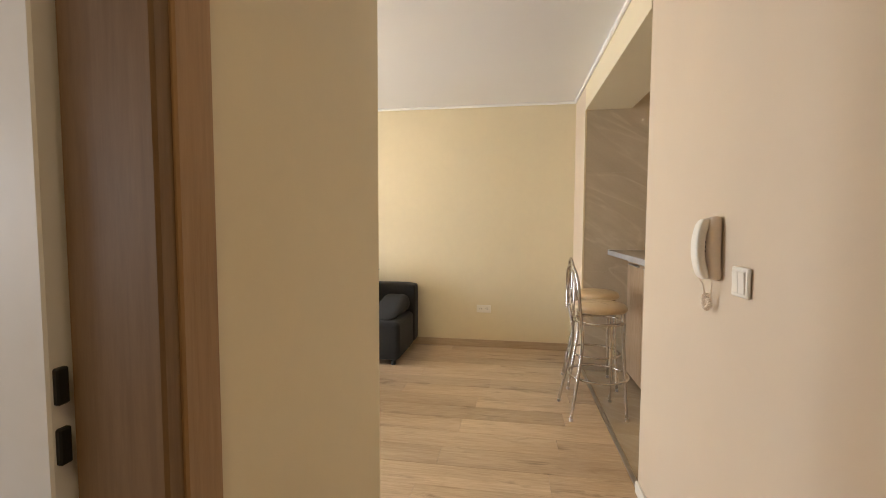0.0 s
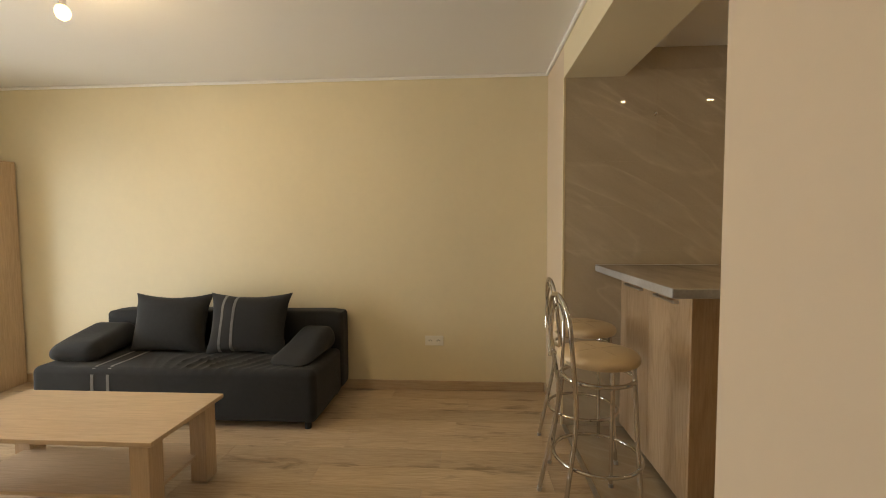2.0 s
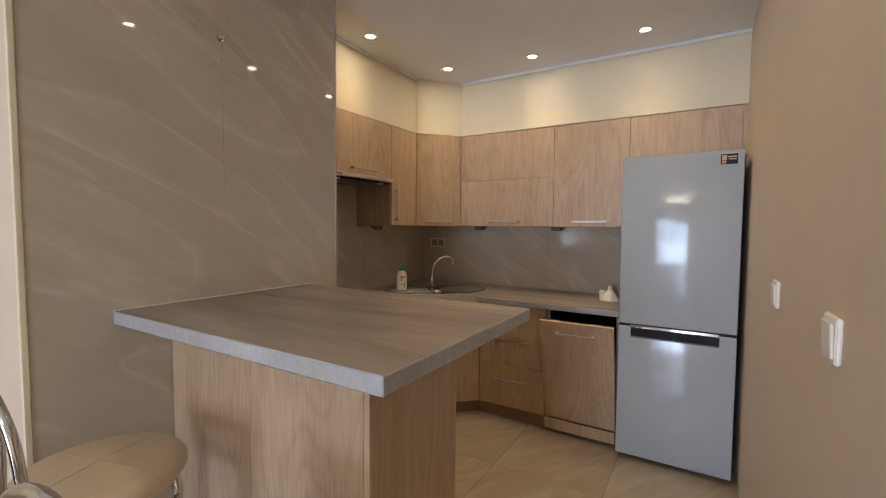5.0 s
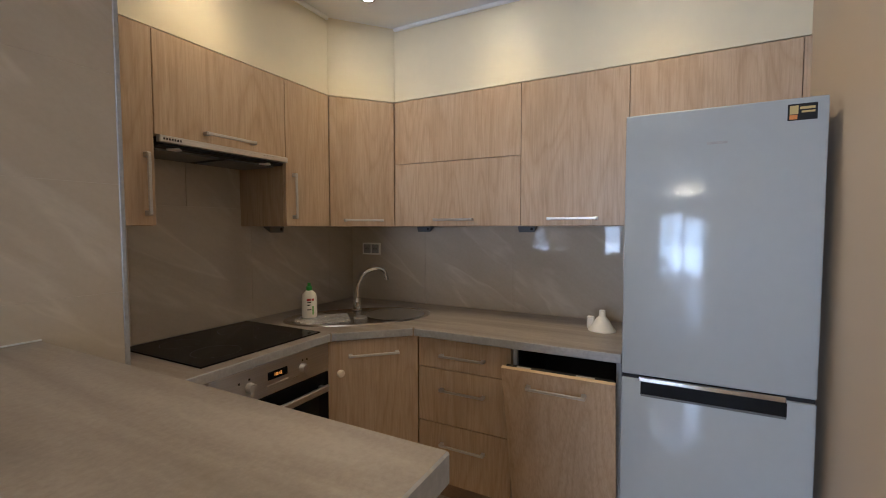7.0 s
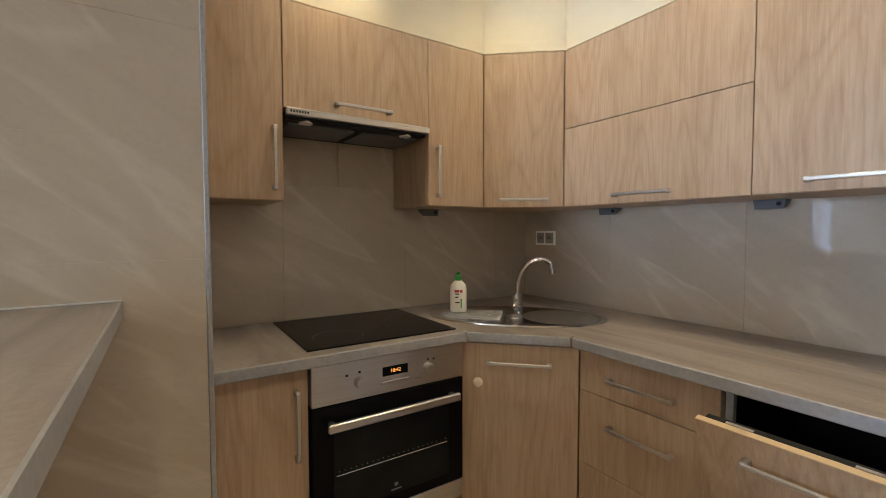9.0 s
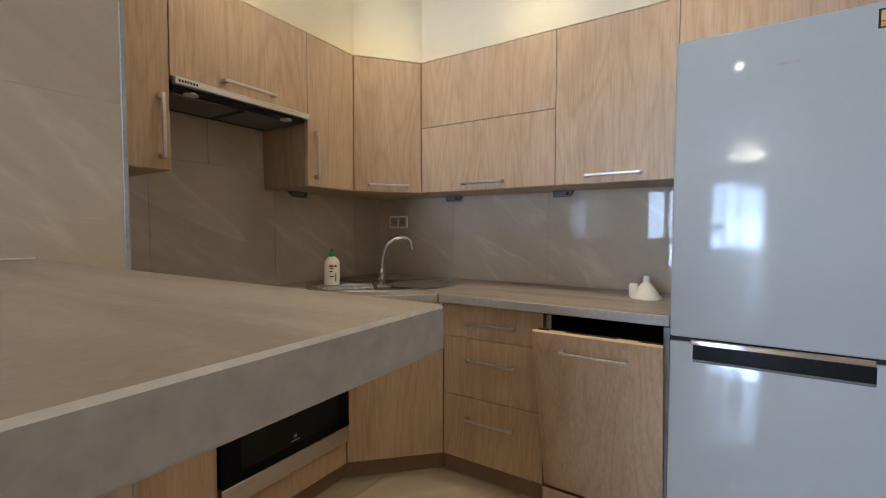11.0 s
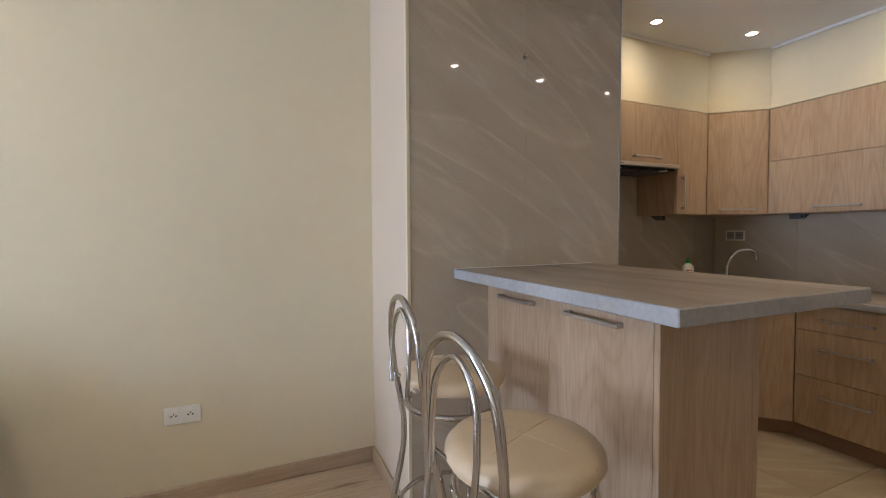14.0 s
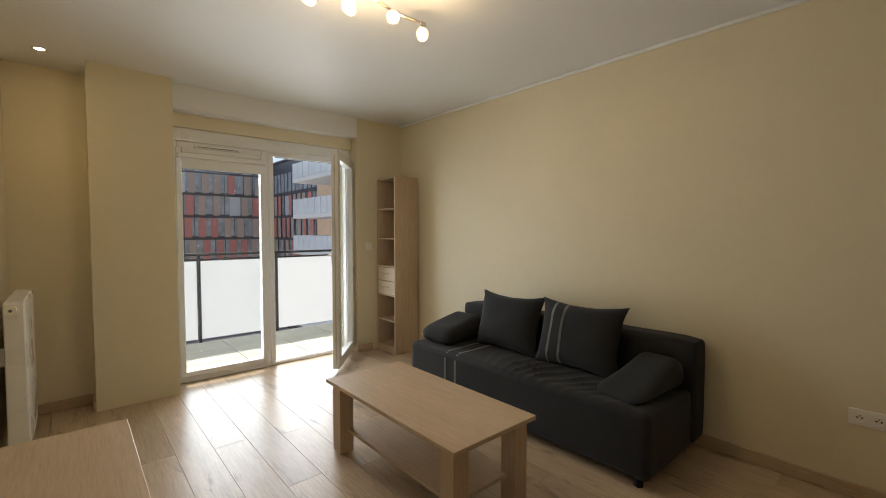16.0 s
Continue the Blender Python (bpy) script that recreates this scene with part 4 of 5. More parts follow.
part("handle_tray", box(FX - 0.004, FX + 0.006, FY0 + 0.078, FY1 - 0.068, 0.738, 0.746, 0.002), M_FRIDGESIDE, fr, "dark grey lower lip")
part("handle_lip", box(FX - 0.007, FX + 0.004, FY0 + 0.08, FY1 - 0.06, 0.793, 0.812, 0.003), M_CHROME, fr, "chrome handle lip")
part("seal", box(FX + 0.01, FX + 0.058, FY0 + 0.003, FY1 - 0.003, 0.80, 0.815), M_BLACK, fr)
for y in (FY0 + 0.05, FY1 - 0.05):
    part("foot", lathe([(0.02, 0), (0.02, 0.012), (0.012, 0.013), (0.012, 0.03)], (FX + 0.09, y, 0), 12), M_BLACK, fr)
stick = part("energy_sticker", box(FX - 0.0008, FX + 0.0002, FY0 + 0.03, FY0 + 0.105, 1.71, 1.762), M_BLACK, fr, "dark warranty sticker with light print")
pr = bmesh.new()
box(FX - 0.0013, FX - 0.0007, FY0 + 0.078, FY0 + 0.1, 1.73, 1.757, 0, pr)
box(FX - 0.0013, FX - 0.0007, FY0 + 0.036, FY0 + 0.074, 1.744, 1.752, 0, pr)
box(FX - 0.0013, FX - 0.0007, FY0 + 0.036, FY0 + 0.07, 1.733, 1.739, 0, pr)
part("print", pr, plain("gold_print", (0.55, 0.42, 0.16), 0.5), stick)
part("print_mark", box(FX - 0.0014, FX - 0.0007, FY0 + 0.08, FY0 + 0.1, 1.714, 1.728), plain("orange_print", (0.7, 0.25, 0.05), 0.5), stick, "orange print")
part("maker_mark", box(FX - 0.0007, FX + 0.0002, 2.5, 2.56, 1.655, 1.664), M_EDGE, fr, "small maker's mark")

# ---- breakfast bar ----
BT = 1.1
bar = thing("breakfast_bar", (1.39, 3.45, 0), "breakfast bar with oak cupboards and a thick grey laminate top", "breakfast bar")
part("top", two_tone(box(1.0, 1.788, 2.9, TILE_Y - 0.001, BT - 0.042, BT, 0.003)), [M_TOP, M_EDGE], bar, "grey streaked laminate bar top")
part("body", box(1.19, 1.6, 3.105, TILE_Y - 0.002, 0.06, BT - 0.042, 0.001), M_OAK, bar)
part("end_panel", box(1.172, 1.602, 3.083, 3.103, 0.004, BT - 0.042, 0.0015), M_OAK, bar, "oak end panel")
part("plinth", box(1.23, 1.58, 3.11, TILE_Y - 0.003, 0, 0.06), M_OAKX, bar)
for y0, y1, h0, h1 in ((3.1032, 3.55, 3.21, 3.44), (3.55, TILE_Y - 0.004, 3.64, 3.87)):
    mdoor = pose(1.172, y1, 0.03, 0, 0, -90)
    d = part("door", placed(box(0.0006, y1 - y0 - 0.0006, 0, 0.018, 0.002, 1.026, 0.001), mdoor), M_OAK, bar, "oak cupboard door")
    bar_handle(mdoor, y1 - h1, 0.958, y1 - h0, 0.958, d)
part("wall_joint", box(1.0, 1.788, TILE_Y - 0.004, TILE_Y, BT, BT + 0.004, 0.001), M_CEIL, bar, "pale silicone joint")
hook = thing("wall_hook", (1.375, TILE_Y, 2.08), "small metal hook on the tiled wall", "hook")
part("rosette", placed(lathe([(0, 0.006), (0.012, 0.005), (0.014, 0)], (0, 0, 0), 16), pose(1.375, TILE_Y, 2.085, 90, 0, 0)), M_CHROME, hook)
part("peg", tube(smooth_line([(1.375, TILE_Y - 0.004, 2.085), (1.375, TILE_Y - 0.018, 2.078), (1.375, TILE_Y - 0.022, 2.09)], 4), 0.0035, 8), M_CHROME, hook)


# ---- bar stools ----
def bar_stool():
    """Faces local +x; built at the world's origin."""
    t = thing("bar_stool", (0, 0, 0), "chrome tube bar stool with a round cream padded seat", "bar stool", "bar stools")
    part("seat", lathe([(0, 0.722), (0.165, 0.723), (0.18, 0.728), (0.188, 0.742), (0.186, 0.757), (0.175, 0.769), (0.15, 0.777), (0.1, 0.782), (0, 0.784)], sides=40), M_LEATHER, t, "cream leatherette pad", True)
    seam = bmesh.new()
    for a in range(0, 180, 90):
        c, s = math.cos(radians(a + 15)), math.sin(radians(a + 15))
        tube([(c * r, s * r, 0.7835 - 0.021 * (abs(r) / 0.182) ** 4) for r in [0.182 * k / 8 for k in range(-8, 9)]], 0.0013, 5, False, seam)
    part("seam", seam, plain("leatherette_seam", (0.5, 0.38, 0.24), 0.5), t, "stitched seams")
    part("seat_ring", tube([(0.165 * math.cos(k * math.tau / 40), 0.165 * math.sin(k * math.tau / 40), 0.655) for k in range(40)], 0.011, 10, True), M_CHROME, t, smooth=True)
    part("foot_ring", tube([(0.2 * math.cos(k * math.tau / 44), 0.2 * math.sin(k * math.tau / 44), 0.27) for k in range(44)], 0.009, 10, True), M_CHROME, t, smooth=True)
    for sy in (-1, 1):
        front = smooth_line([(0.125, 0.1 * sy, 0.735), (0.128, 0.105 * sy, 0.65), (0.138, 0.13 * sy, 0.3), (0.15, 0.158 * sy, 0.006)], 6)
        leg = part("leg", tube(front, 0.011, 10), M_CHROME, t, smooth=True)
        part("foot_cap", tube([(0.149, 0.156 * sy, 0.022), (0.151, 0.159 * sy, 0.0)], 0.0125, 10), M_HANDLE, leg)
        rear = smooth_line([(-0.228, 0.165 * sy, 0.006), (-0.185, 0.14 * sy, 0.25), (-0.152, 0.12 * sy, 0.44), (-0.148, 0.115 * sy, 0.56), (-0.16, 0.125 * sy, 0.66), (-0.172, 0.138 * sy, 0.75)], 6)
        leg = part("leg", tube(rear, 0.011, 10), M_CHROME, t, smooth=True)
        part("foot_cap", tube([(-0.2255, 0.1635 * sy, 0.02), (-0.2285, 0.1655 * sy, 0.0)], 0.0125, 10), M_HANDLE, leg)
    outer = smooth_line([(-0.172, -0.138, 0.748), (-0.182, -0.143, 0.84), (-0.19, -0.128, 0.945), (-0.198, -0.075, 1.016), (-0.2, 0, 1.043), (-0.198, 0.075, 1.016), (-0.19, 0.128, 0.945), (-0.182, 0.143, 0.84), (-0.172, 0.138, 0.748)], 6)
    part("back_loop", tube(outer, 0.011, 10), M_CHROME, t, smooth=True)
    inner = smooth_line([(-0.205, -0.082, 0.728), (-0.2, -0.088, 0.83), (-0.196, -0.072, 0.94), (-0.195, 0, 1.0), (-0.196, 0.072, 0.94), (-0.2, 0.088, 0.83), (-0.205, 0.082, 0.728)], 6)
    part("inner_loop", tube(inner, 0.008, 10), M_CHROME, t, smooth=True)
    part("back_bar", tube([(-0.172, -0.138, 0.742), (-0.172, 0.138, 0.742)], 0.006, 8), M_CHROME, t, smooth=True)
    return t


stool = bar_stool()
copy_thing(stool, pose(0.842, 3.68, 0, 0, 0, 1))
stool.matrix_world = pose(0.768, 3.125, 0, 0, 0, 8)


# ---- living room ----
def soft_box(x0, x1, y0, y1, z0, z1, r, cuts, bend=None):
    """A rounded, padded box with many faces; bend moves each point."""
    bm = bmesh.new()
    bmesh.ops.create_cube(bm, size=2)
    bmesh.ops.subdivide_edges(bm, edges=bm.edges[:], cuts=cuts, use_grid_fill=True)
    c, hf = Vector(((x0 + x1) / 2, (y0 + y1) / 2, (z0 + z1) / 2)), Vector(((x1 - x0) / 2, (y1 - y0) / 2, (z1 - z0) / 2))
    for v in bm.verts:
        p = Vector([v.co[k] * hf[k] for k in range(3)])
        core = Vector([max(-hf[k] + r, min(hf[k] - r, p[k])) for k in range(3)])
        off = p - core
        if off.length > 1e-6:
            p = core + off.normalized() * r
        v.co = c + p
    if bend:
        for v in bm.verts:
            v.co = bend(v.co.copy())
    return bm


def crumple(p, amount, scale=5.0):
    return p + amount * Vector(noise.noise_vector(p * scale))


SX0, SX1, SY0, SEAT = -2.875, -0.862, 3.815, 0.405


def seat_bend(p):
    p = crumple(p, 0.006, 4)
    if p.z > 0.36:
        mid = math.exp(-((p.x + 1.62) / 0.45) ** 2) * max(0, 1 - abs(p.y - 4.0) / 0.35)
        fold = math.sin((p.x + 1.6) * (34 - 40 * (p.y - 3.9)) - p.y * 9 + 2.6 * noise.noise(p * 3.3))
        sag = 0.5 + 0.5 * noise.noise(Vector((p.x * 5, p.y * 6, 3)))
        p.z += mid * 0.022 * max(0, 1 - abs(fold)) ** 1.8 * (0.4 + sag) - 0.008 * mid
    return p


sofa = thing("sofa", (-1.87, 4.2, 0), "charcoal fabric sofa with two pale stripes and loose cushions", "sofa")
part("seat", soft_box(SX0, SX1, SY0, 4.42, 0.045, SEAT, 0.045, 120, seat_bend), M_SOFA, sofa, "charcoal seat box", True)
part("backrest", soft_box(-2.80, -0.842, 4.365, 4.565, 0.07, 0.695, 0.045, 18, lambda p: crumple(p, 0.005, 4)), M_SOFA, sofa, "charcoal backrest", True)
for x in (SX0 + 0.1, SX1 - 0.07):
    for y in (SY0 + 0.05, 4.45):
        part("foot", lathe([(0.022, 0), (0.022, 0.06)], (x, y, 0), 14), M_BLACK, sofa, "black plastic foot")
for x in (-2.435, -2.32):
    bm = bmesh.new()
    path = [(4.3, SEAT), (4.15, SEAT), (4.0, SEAT), (3.9, SEAT), (SY0 + 0.045, SEAT), (SY0 + 0.02, SEAT - 0.01), (SY0 + 0.006, SEAT - 0.03), (SY0, SEAT - 0.06), (SY0, 0.3), (SY0, 0.2), (SY0, 0.1), (SY0, 0.06)]
    prev = None
    for y, z in path:
        ny, nz = (0, 1) if y > SY0 + 0.04 else ((-0.7, 0.7) if z > SEAT - 0.05 else (-1, 0))
        a, b = (seat_bend(Vector((x + s, y, z))) + Vector((0, ny, nz)) * 0.003 for s in (0, 0.022))
        pair = (bm.verts.new(a), bm.verts.new(b))
        if prev:
            bm.faces.new((prev[0], prev[1], pair[1], pair[0]))
        prev = pair
    bmesh.ops.solidify(bm, geom=bm.faces[:], thickness=0.003)
    part("stripe", bm, M_STRIPE, sofa, "pale grey stripe")


def pillow(cx, cy, cz, w, h, d, lean, turn, stripes):
    """A stuffed square cushion with drawn-out corners; its face looks to -y."""
    t = thing("cushion", (cx, cy, cz - h / 2), "charcoal cushion with two pale stripes leaning on the sofa" if stripes else "plain charcoal cushion leaning on the sofa", "cushion", "sofa cushions")
    m = pose(cx, cy, cz, -lean, 0, turn)

    def place(u, v, side):
        puff = max(0.0, (1 - abs(u) ** 2.6) * (1 - abs(v) ** 2.6)) ** 0.55
        pinch = 1 - 0.13 * (1 - abs(v) ** 2) * abs(u) ** 3
        pinch2 = 1 - 0.15 * (1 - abs(u) ** 2) * abs(v) ** 3
        p = Vector((u * w / 2 * pinch, side * (d / 2 * puff + 0.004), v * h / 2 * pinch2))
        return m @ (p + 0.006 * Vector(noise.noise_vector(Vector((u * 2 + cx, v * 2, side)))))

    n = 22
    bm = bmesh.new()
    grids = [[[bm.verts.new(place(2 * i / n - 1, 2 * j / n - 1, s)) for j in range(n + 1)] for i in range(n + 1)] for s in (-1, 1)]
    for g in grids:
        for i in range(n):
            for j in range(n):
                bm.faces.new((g[i][j], g[i + 1][j], g[i + 1][j + 1], g[i][j + 1]))
    edge = [(i, 0) for i in range(n)] + [(n, j) for j in range(n)] + [(i, n) for i in range(n, 0, -1)] + [(0, j) for j in range(n, 0, -1)]
    for (a, b), (c, e) in zip(edge, edge[1:] + edge[:1]):
        bm.faces.new((grids[0][a][b], grids[0][c][e], grids[1][c][e], grids[1][a][b]))
    bmesh.ops.recalc_face_normals(bm, faces=bm.faces)
    part("cover", bm, M_SOFA, t, smooth=True)
    for u in stripes:
        bm, prev = bmesh.new(), None
        for k in range(25):
            v = k / 12 - 1
            pair = [bm.verts.new(place(u + s, v * 0.985, -1) + (m.to_3x3() @ Vector((0, -0.0022, 0)))) for s in (0, 0.07)]
            if prev:
                bm.faces.new((prev[0], pair[0], pair[1], prev[1]))
            prev = pair
        bmesh.ops.solidify(bm, geom=bm.faces[:], thickness=0.002)
        part("stripe", bm, M_STRIPE, t, "pale grey stripe")


pillow(-2.165, 4.262, 0.615, 0.63, 0.47, 0.17, 14, 0, ())
pillow(-1.535, 4.25, 0.62, 0.65, 0.48, 0.17, 15, 0, (-0.6, -0.3))


def arm_cushion(x0, x1, turn, front):
    def bend(p):
        s = (p.y - 3.9) / 0.5
        p.z = SEAT - 0.004 + (p.z - SEAT) * (front + (1.2 - front) * max(0, min(1, s))) + 0.02 * max(0, s)
        return crumple(p, 0.008, 5)

    t = thing("arm_cushion", ((x0 + x1) / 2, 4.12, SEAT), "wedge-shaped charcoal arm cushion lying on the sofa", "cushion", "sofa arm cushions")
    bm = soft_box(x0, x1, 3.9, 4.38, SEAT, SEAT + 0.175, 0.085, 18, bend)
    mid = Vector(((x0 + x1) / 2, 4.14, SEAT))
    bmesh.ops.rotate(bm, verts=bm.verts, cent=mid, matrix=Matrix.Rotation(radians(turn), 3, "Z"))
    part("cover", bm, M_SOFA, t, smooth=True)


arm_cushion(-2.87, -2.5, 3, 0.7)
arm_cushion(-1.21, -0.9, -10, 0.15)

# coffee table
TT = 0.442
table = thing("coffee_table", (-1.78, 3.06, 0), "light oak coffee table with a lower shelf", "coffee table")
part("tabletop", box(-2.36, -1.2, 2.792, 3.337, TT - 0.022, TT, 0.002), M_SONOMA, table)
part("shelf", box(-2.27, -1.29, 2.87, 3.26, 0.135, 0.153, 0.001), M_SONOMA, table, "lower shelf")
for x in (-2.325, -1.325):
    for y in (2.82, 3.22):
        part("leg", box(x, x + 0.09, y, y + 0.09, 0.006, TT - 0.022, 0.002), M_SONOMAZ, table)
        part("glide", box(x + 0.02, x + 0.07, y + 0.02, y + 0.07, 0, 0.006), M_BLACK, table)

# tall shelf
HX0, HX1, HY0, HY1, HH = -4.1, -3.748, 4.262, 4.575, 1.93
shelf = thing("tall_shelf", (-3.94, 4.42, 0), "tall narrow oak shelf unit with two small drawers", "shelf unit")
for x in (HX0, HX1 - 0.016):
    part("side_panel", box(x, x + 0.016, HY0, HY1, 0, HH - 0.017, 0.001), M_SONOMAZ, shelf)
part("top", box(HX0, HX1, HY0, HY1, HH - 0.016, HH, 0.001), M_SONOMA, shelf)
part("back_panel", box(HX0 + 0.016, HX1 - 0.016, HY1 - 0.004, HY1, 0.06, HH - 0.017), plain("pale_back_panel", (0.5, 0.4, 0.3), 0.6), shelf)
part("plinth", box(HX0 + 0.016, HX1 - 0.016, HY0 + 0.005, HY0 + 0.02, 0, 0.06), M_SONOMA, shelf)
for z in (0.06, 0.345, 0.625, 0.945, 1.25, 1.575):
    part("shelf_board", box(HX0 + 0.016, HX1 - 0.016, HY0 + 0.006, HY1 - 0.004, z, z + 0.016, 0.001), M_SONOMA, shelf)
for z in (0.645, 0.795):
    d = part("drawer", box(HX0 + 0.018, HX1 - 0.018, HY0 + 0.001, HY0 + 0.017, z, z + 0.142, 0.001), plain("pale_drawer_front", (0.68, 0.58, 0.45), 0.45), shelf, "pale drawer front")
    part("handle", tube([(HX0 + 0.11, HY0 - 0.014, z + 0.08), (HX1 - 0.11, HY0 - 0.014, z + 0.08)], 0.004, 8), M_HANDLE, d)
    for x in (HX0 + 0.115, HX1 - 0.115):
        part("handle_post", tube([(x, HY0 - 0.014, z + 0.08), (x, HY0 + 0.002, z + 0.08)], 0.003, 6), M_HANDLE, d)

# low television bench and radiator along the south wall
bench = thing("tv_bench", (-1.5, 1.57, 0), "low light oak television bench", "tv bench")
part("top", box(-2.44, -0.95, 1.36, 1.82, 0.43, 0.452, 0.002), M_SONOMA, bench)
part("base", box(-2.42, -0.97, 1.36, 1.8, 0.04, 0.06), M_SONOMA, bench)
for x in (-2.42, -1.7, -0.988):
    part("side_panel", box(x, x + 0.018, 1.36, 1.8, 0, 0.429, 0.001), M_SONOMAZ, bench)
part("back_panel", box(-2.4, -0.99, 1.36, 1.366, 0.06, 0.429), M_SONOMAZ, bench)
rad = thing("radiator", (-3.55, 1.39, 0.09), "white steel panel radiator on the south wall", "radiator")
M_RAD = plain("white_enamel", (0.8, 0.79, 0.76), 0.3, spread=0.02)
part("panel", box(-3.9, -3.212, 1.352, 1.44, 0.09, 0.955, 0.008, seg=2), M_RAD, rad, smooth=True)
for k in range(16):
    part("grille_slat", box(-3.885 + 0.042 * k, -3.86 + 0.042 * k, 1.36, 1.432, 0.954, 0.959, 0.001), M_RAD, rad)
part("end_cap", box(-3.214, -3.204, 1.356, 1.436, 0.095, 0.95, 0.003), M_RAD, rad)
part("valve", tube([(-3.206, 1.385, 0.915), (-3.175, 1.385, 0.915)], 0.025, 16), M_WHITE, rad, "white vent plug")
part("valve_cap", tube([(-3.176, 1.385, 0.915), (-3.174, 1.385, 0.915)], 0.008, 12), M_FRIDGESIDE, rad)
for x in (-3.8, -3.3):
    part("bracket", box(x, x + 0.03, SOUTH, 1.356, 0.6, 0.7), M_RAD, rad)

# ceiling lamp: curved rail with four heads
LR = [(-1.92, 2.44, 2.5), (-1.84, 2.62, 2.5), (-1.82, 2.8, 2.5), (-1.86, 2.98, 2.5), (-1.86, 3.16, 2.5)]
cl = thing("ceiling_lamp", (-1.83, 2.8, CEIL), "curved chrome ceiling lamp with four lit crackle glass heads", "ceiling lamp")
part("rail", tube(smooth_line(LR, 8), 0.008, 10), M_CHROME, cl, smooth=True)
part("ceiling_plate", lathe([(0, -0.03), (0.05, -0.028), (0.055, 0)], (-1.82, 2.8, CEIL), 24), M_CHROME, cl, smooth=True)
part("stem", tube([(-1.82, 2.8, CEIL - 0.03), (-1.82, 2.8, 2.5)], 0.008, 8), M_CHROME, cl)
M_BULB = glow("lit_crackle_glass", (1.0, 0.66, 0.28), 5)
for (x, y, z), (ex, ey) in zip([LR[0], LR[1], LR[3], LR[4]], ((0.04, 0.09), (0.0, 0.09), (0.085, -0.1), (0.045, -0.045))):
    a, b = Vector((x, y, z)), Vector((x + ex, y + ey, 2.4))
    w = (b - a).normalized()
    head = part("holder", tube([a + w * 0.01, a + w * 0.07], 0.017, 14), M_CHROME, cl, "chrome lamp holder", True)
    bm = bmesh.new()
    bmesh.ops.create_icosphere(bm, subdivisions=2, radius=0.033)
    for v in bm.verts:
        v.co *= 1 + 0.14 * noise.noise(v.co * 90)
        v.co.z *= 1.25
    m = Matrix.Translation(a + w * 0.098) @ w.to_track_quat("Z", "Y").to_matrix().to_4x4()
    part("shade", placed(bm, m), M_BULB, head, "lit crackle glass shade")
    lamp("lamp_light", "POINT", Matrix.Translation(a + w * 0.15), BULB_W, (1.0, 0.77, 0.46), r=0.03)

# ---- hall fittings ----
ic = thing("intercom_handset", (0.784, 1.44, 1.2), "cream intercom handset with a coiled cord on the wall", "intercom")
mi = pose(0.7845, 1.482, 1.238, 0, 0, -90)


def rounded_bar(w, d, h, curve):
    """An upright handset-like bar, bowed towards -y."""
    bm = soft_box(-w / 2, w / 2, -d, 0, -h / 2, h / 2, min(w, d) * 0.42, 10)
    for v in bm.verts:
        s = v.co.z / (h / 2)
        v.co.y -= curve * (abs(s) ** 2.2)
    return bm


part("base", placed(rounded_bar(0.052, 0.036, 0.196, -0.003), mi @ pose(0.043, 0, 0.016, 0, -3, 0)), M_IVORY, ic, "cream wall base", True)
part("handset", placed(rounded_bar(0.048, 0.03, 0.186, -0.02), mi @ pose(0.036, -0.043, 0.014, 0, -3, 0)), M_WHITE, ic, "pale handset", True)
keysb = bmesh.new()
for k in range(5):
    box(-0.016, -0.008, -0.038, -0.033, -0.035 + 0.014 * k, -0.028 + 0.014 * k, 0.001, keysb)
part("maker_mark", placed(box(-0.004, 0.003, -0.0742, -0.0725, -0.052, -0.045, 0.0004), mi @ pose(0.03, 0.012, 0)), plain("brown_print", (0.3, 0.14, 0.1), 0.5), ic, "small dark maker's mark")
part("keys", placed(keysb, mi @ pose(0.046, 0, 0.01)), M_FRIDGESIDE, ic, "small grey keys")
coil = []
for k in range(260):
    s = k / 259
    a = -0.5 * math.pi - s * 2 * math.pi * 0.93
    cx, cz, R = 0.018, -0.152, 0.022
    path = Vector((cx + R * math.cos(a + math.pi), -0.02, cz + R * math.sin(a + math.pi)))
    th = s * math.tau * 26
    rad_out = Vector((math.cos(a + math.pi), 0, math.sin(a + math.pi)))
    coil.append(path + 0.0062 * (math.cos(th) * rad_out + math.sin(th) * Vector((0, 1, 0))))
part("coiled_cord", placed(tube(coil, 0.0014, 6), mi), M_IVORY, ic, "coiled cream cord", True)
part("cord_end", placed(tube(smooth_line([(0.034, -0.05, -0.075), (0.024, -0.034, -0.1), (0.012, -0.024, -0.13)], 4), 0.002, 6), mi), M_IVORY, ic)
part("cord_end", placed(tube(smooth_line([(0.043, -0.018, -0.078), (0.05, -0.02, -0.1), (0.041, -0.02, -0.15)], 4), 0.0022, 6), mi), M_IVORY, ic)


def rocker(m, keys, label, w=0.085, h=0.082):
    t = thing("light_switch", m.translation, label, "light switch")
    part("frame", placed(box(-w / 2, w / 2, -0.01, 0, -h / 2, h / 2, 0.003), m), M_WHITE, t)
    kw = (w - 0.02) / keys
    for k in range(keys):
        x = -w / 2 + 0.01 + kw * k
        part("key", placed(box(x + 0.0006, x + kw - 0.0006, -0.0145, -0.009, -h / 2 + 0.01, h / 2 - 0.01, 0.002), m @ pose(0, 0, 0, 3, 0, 0)), M_WHITE, t)
    return t


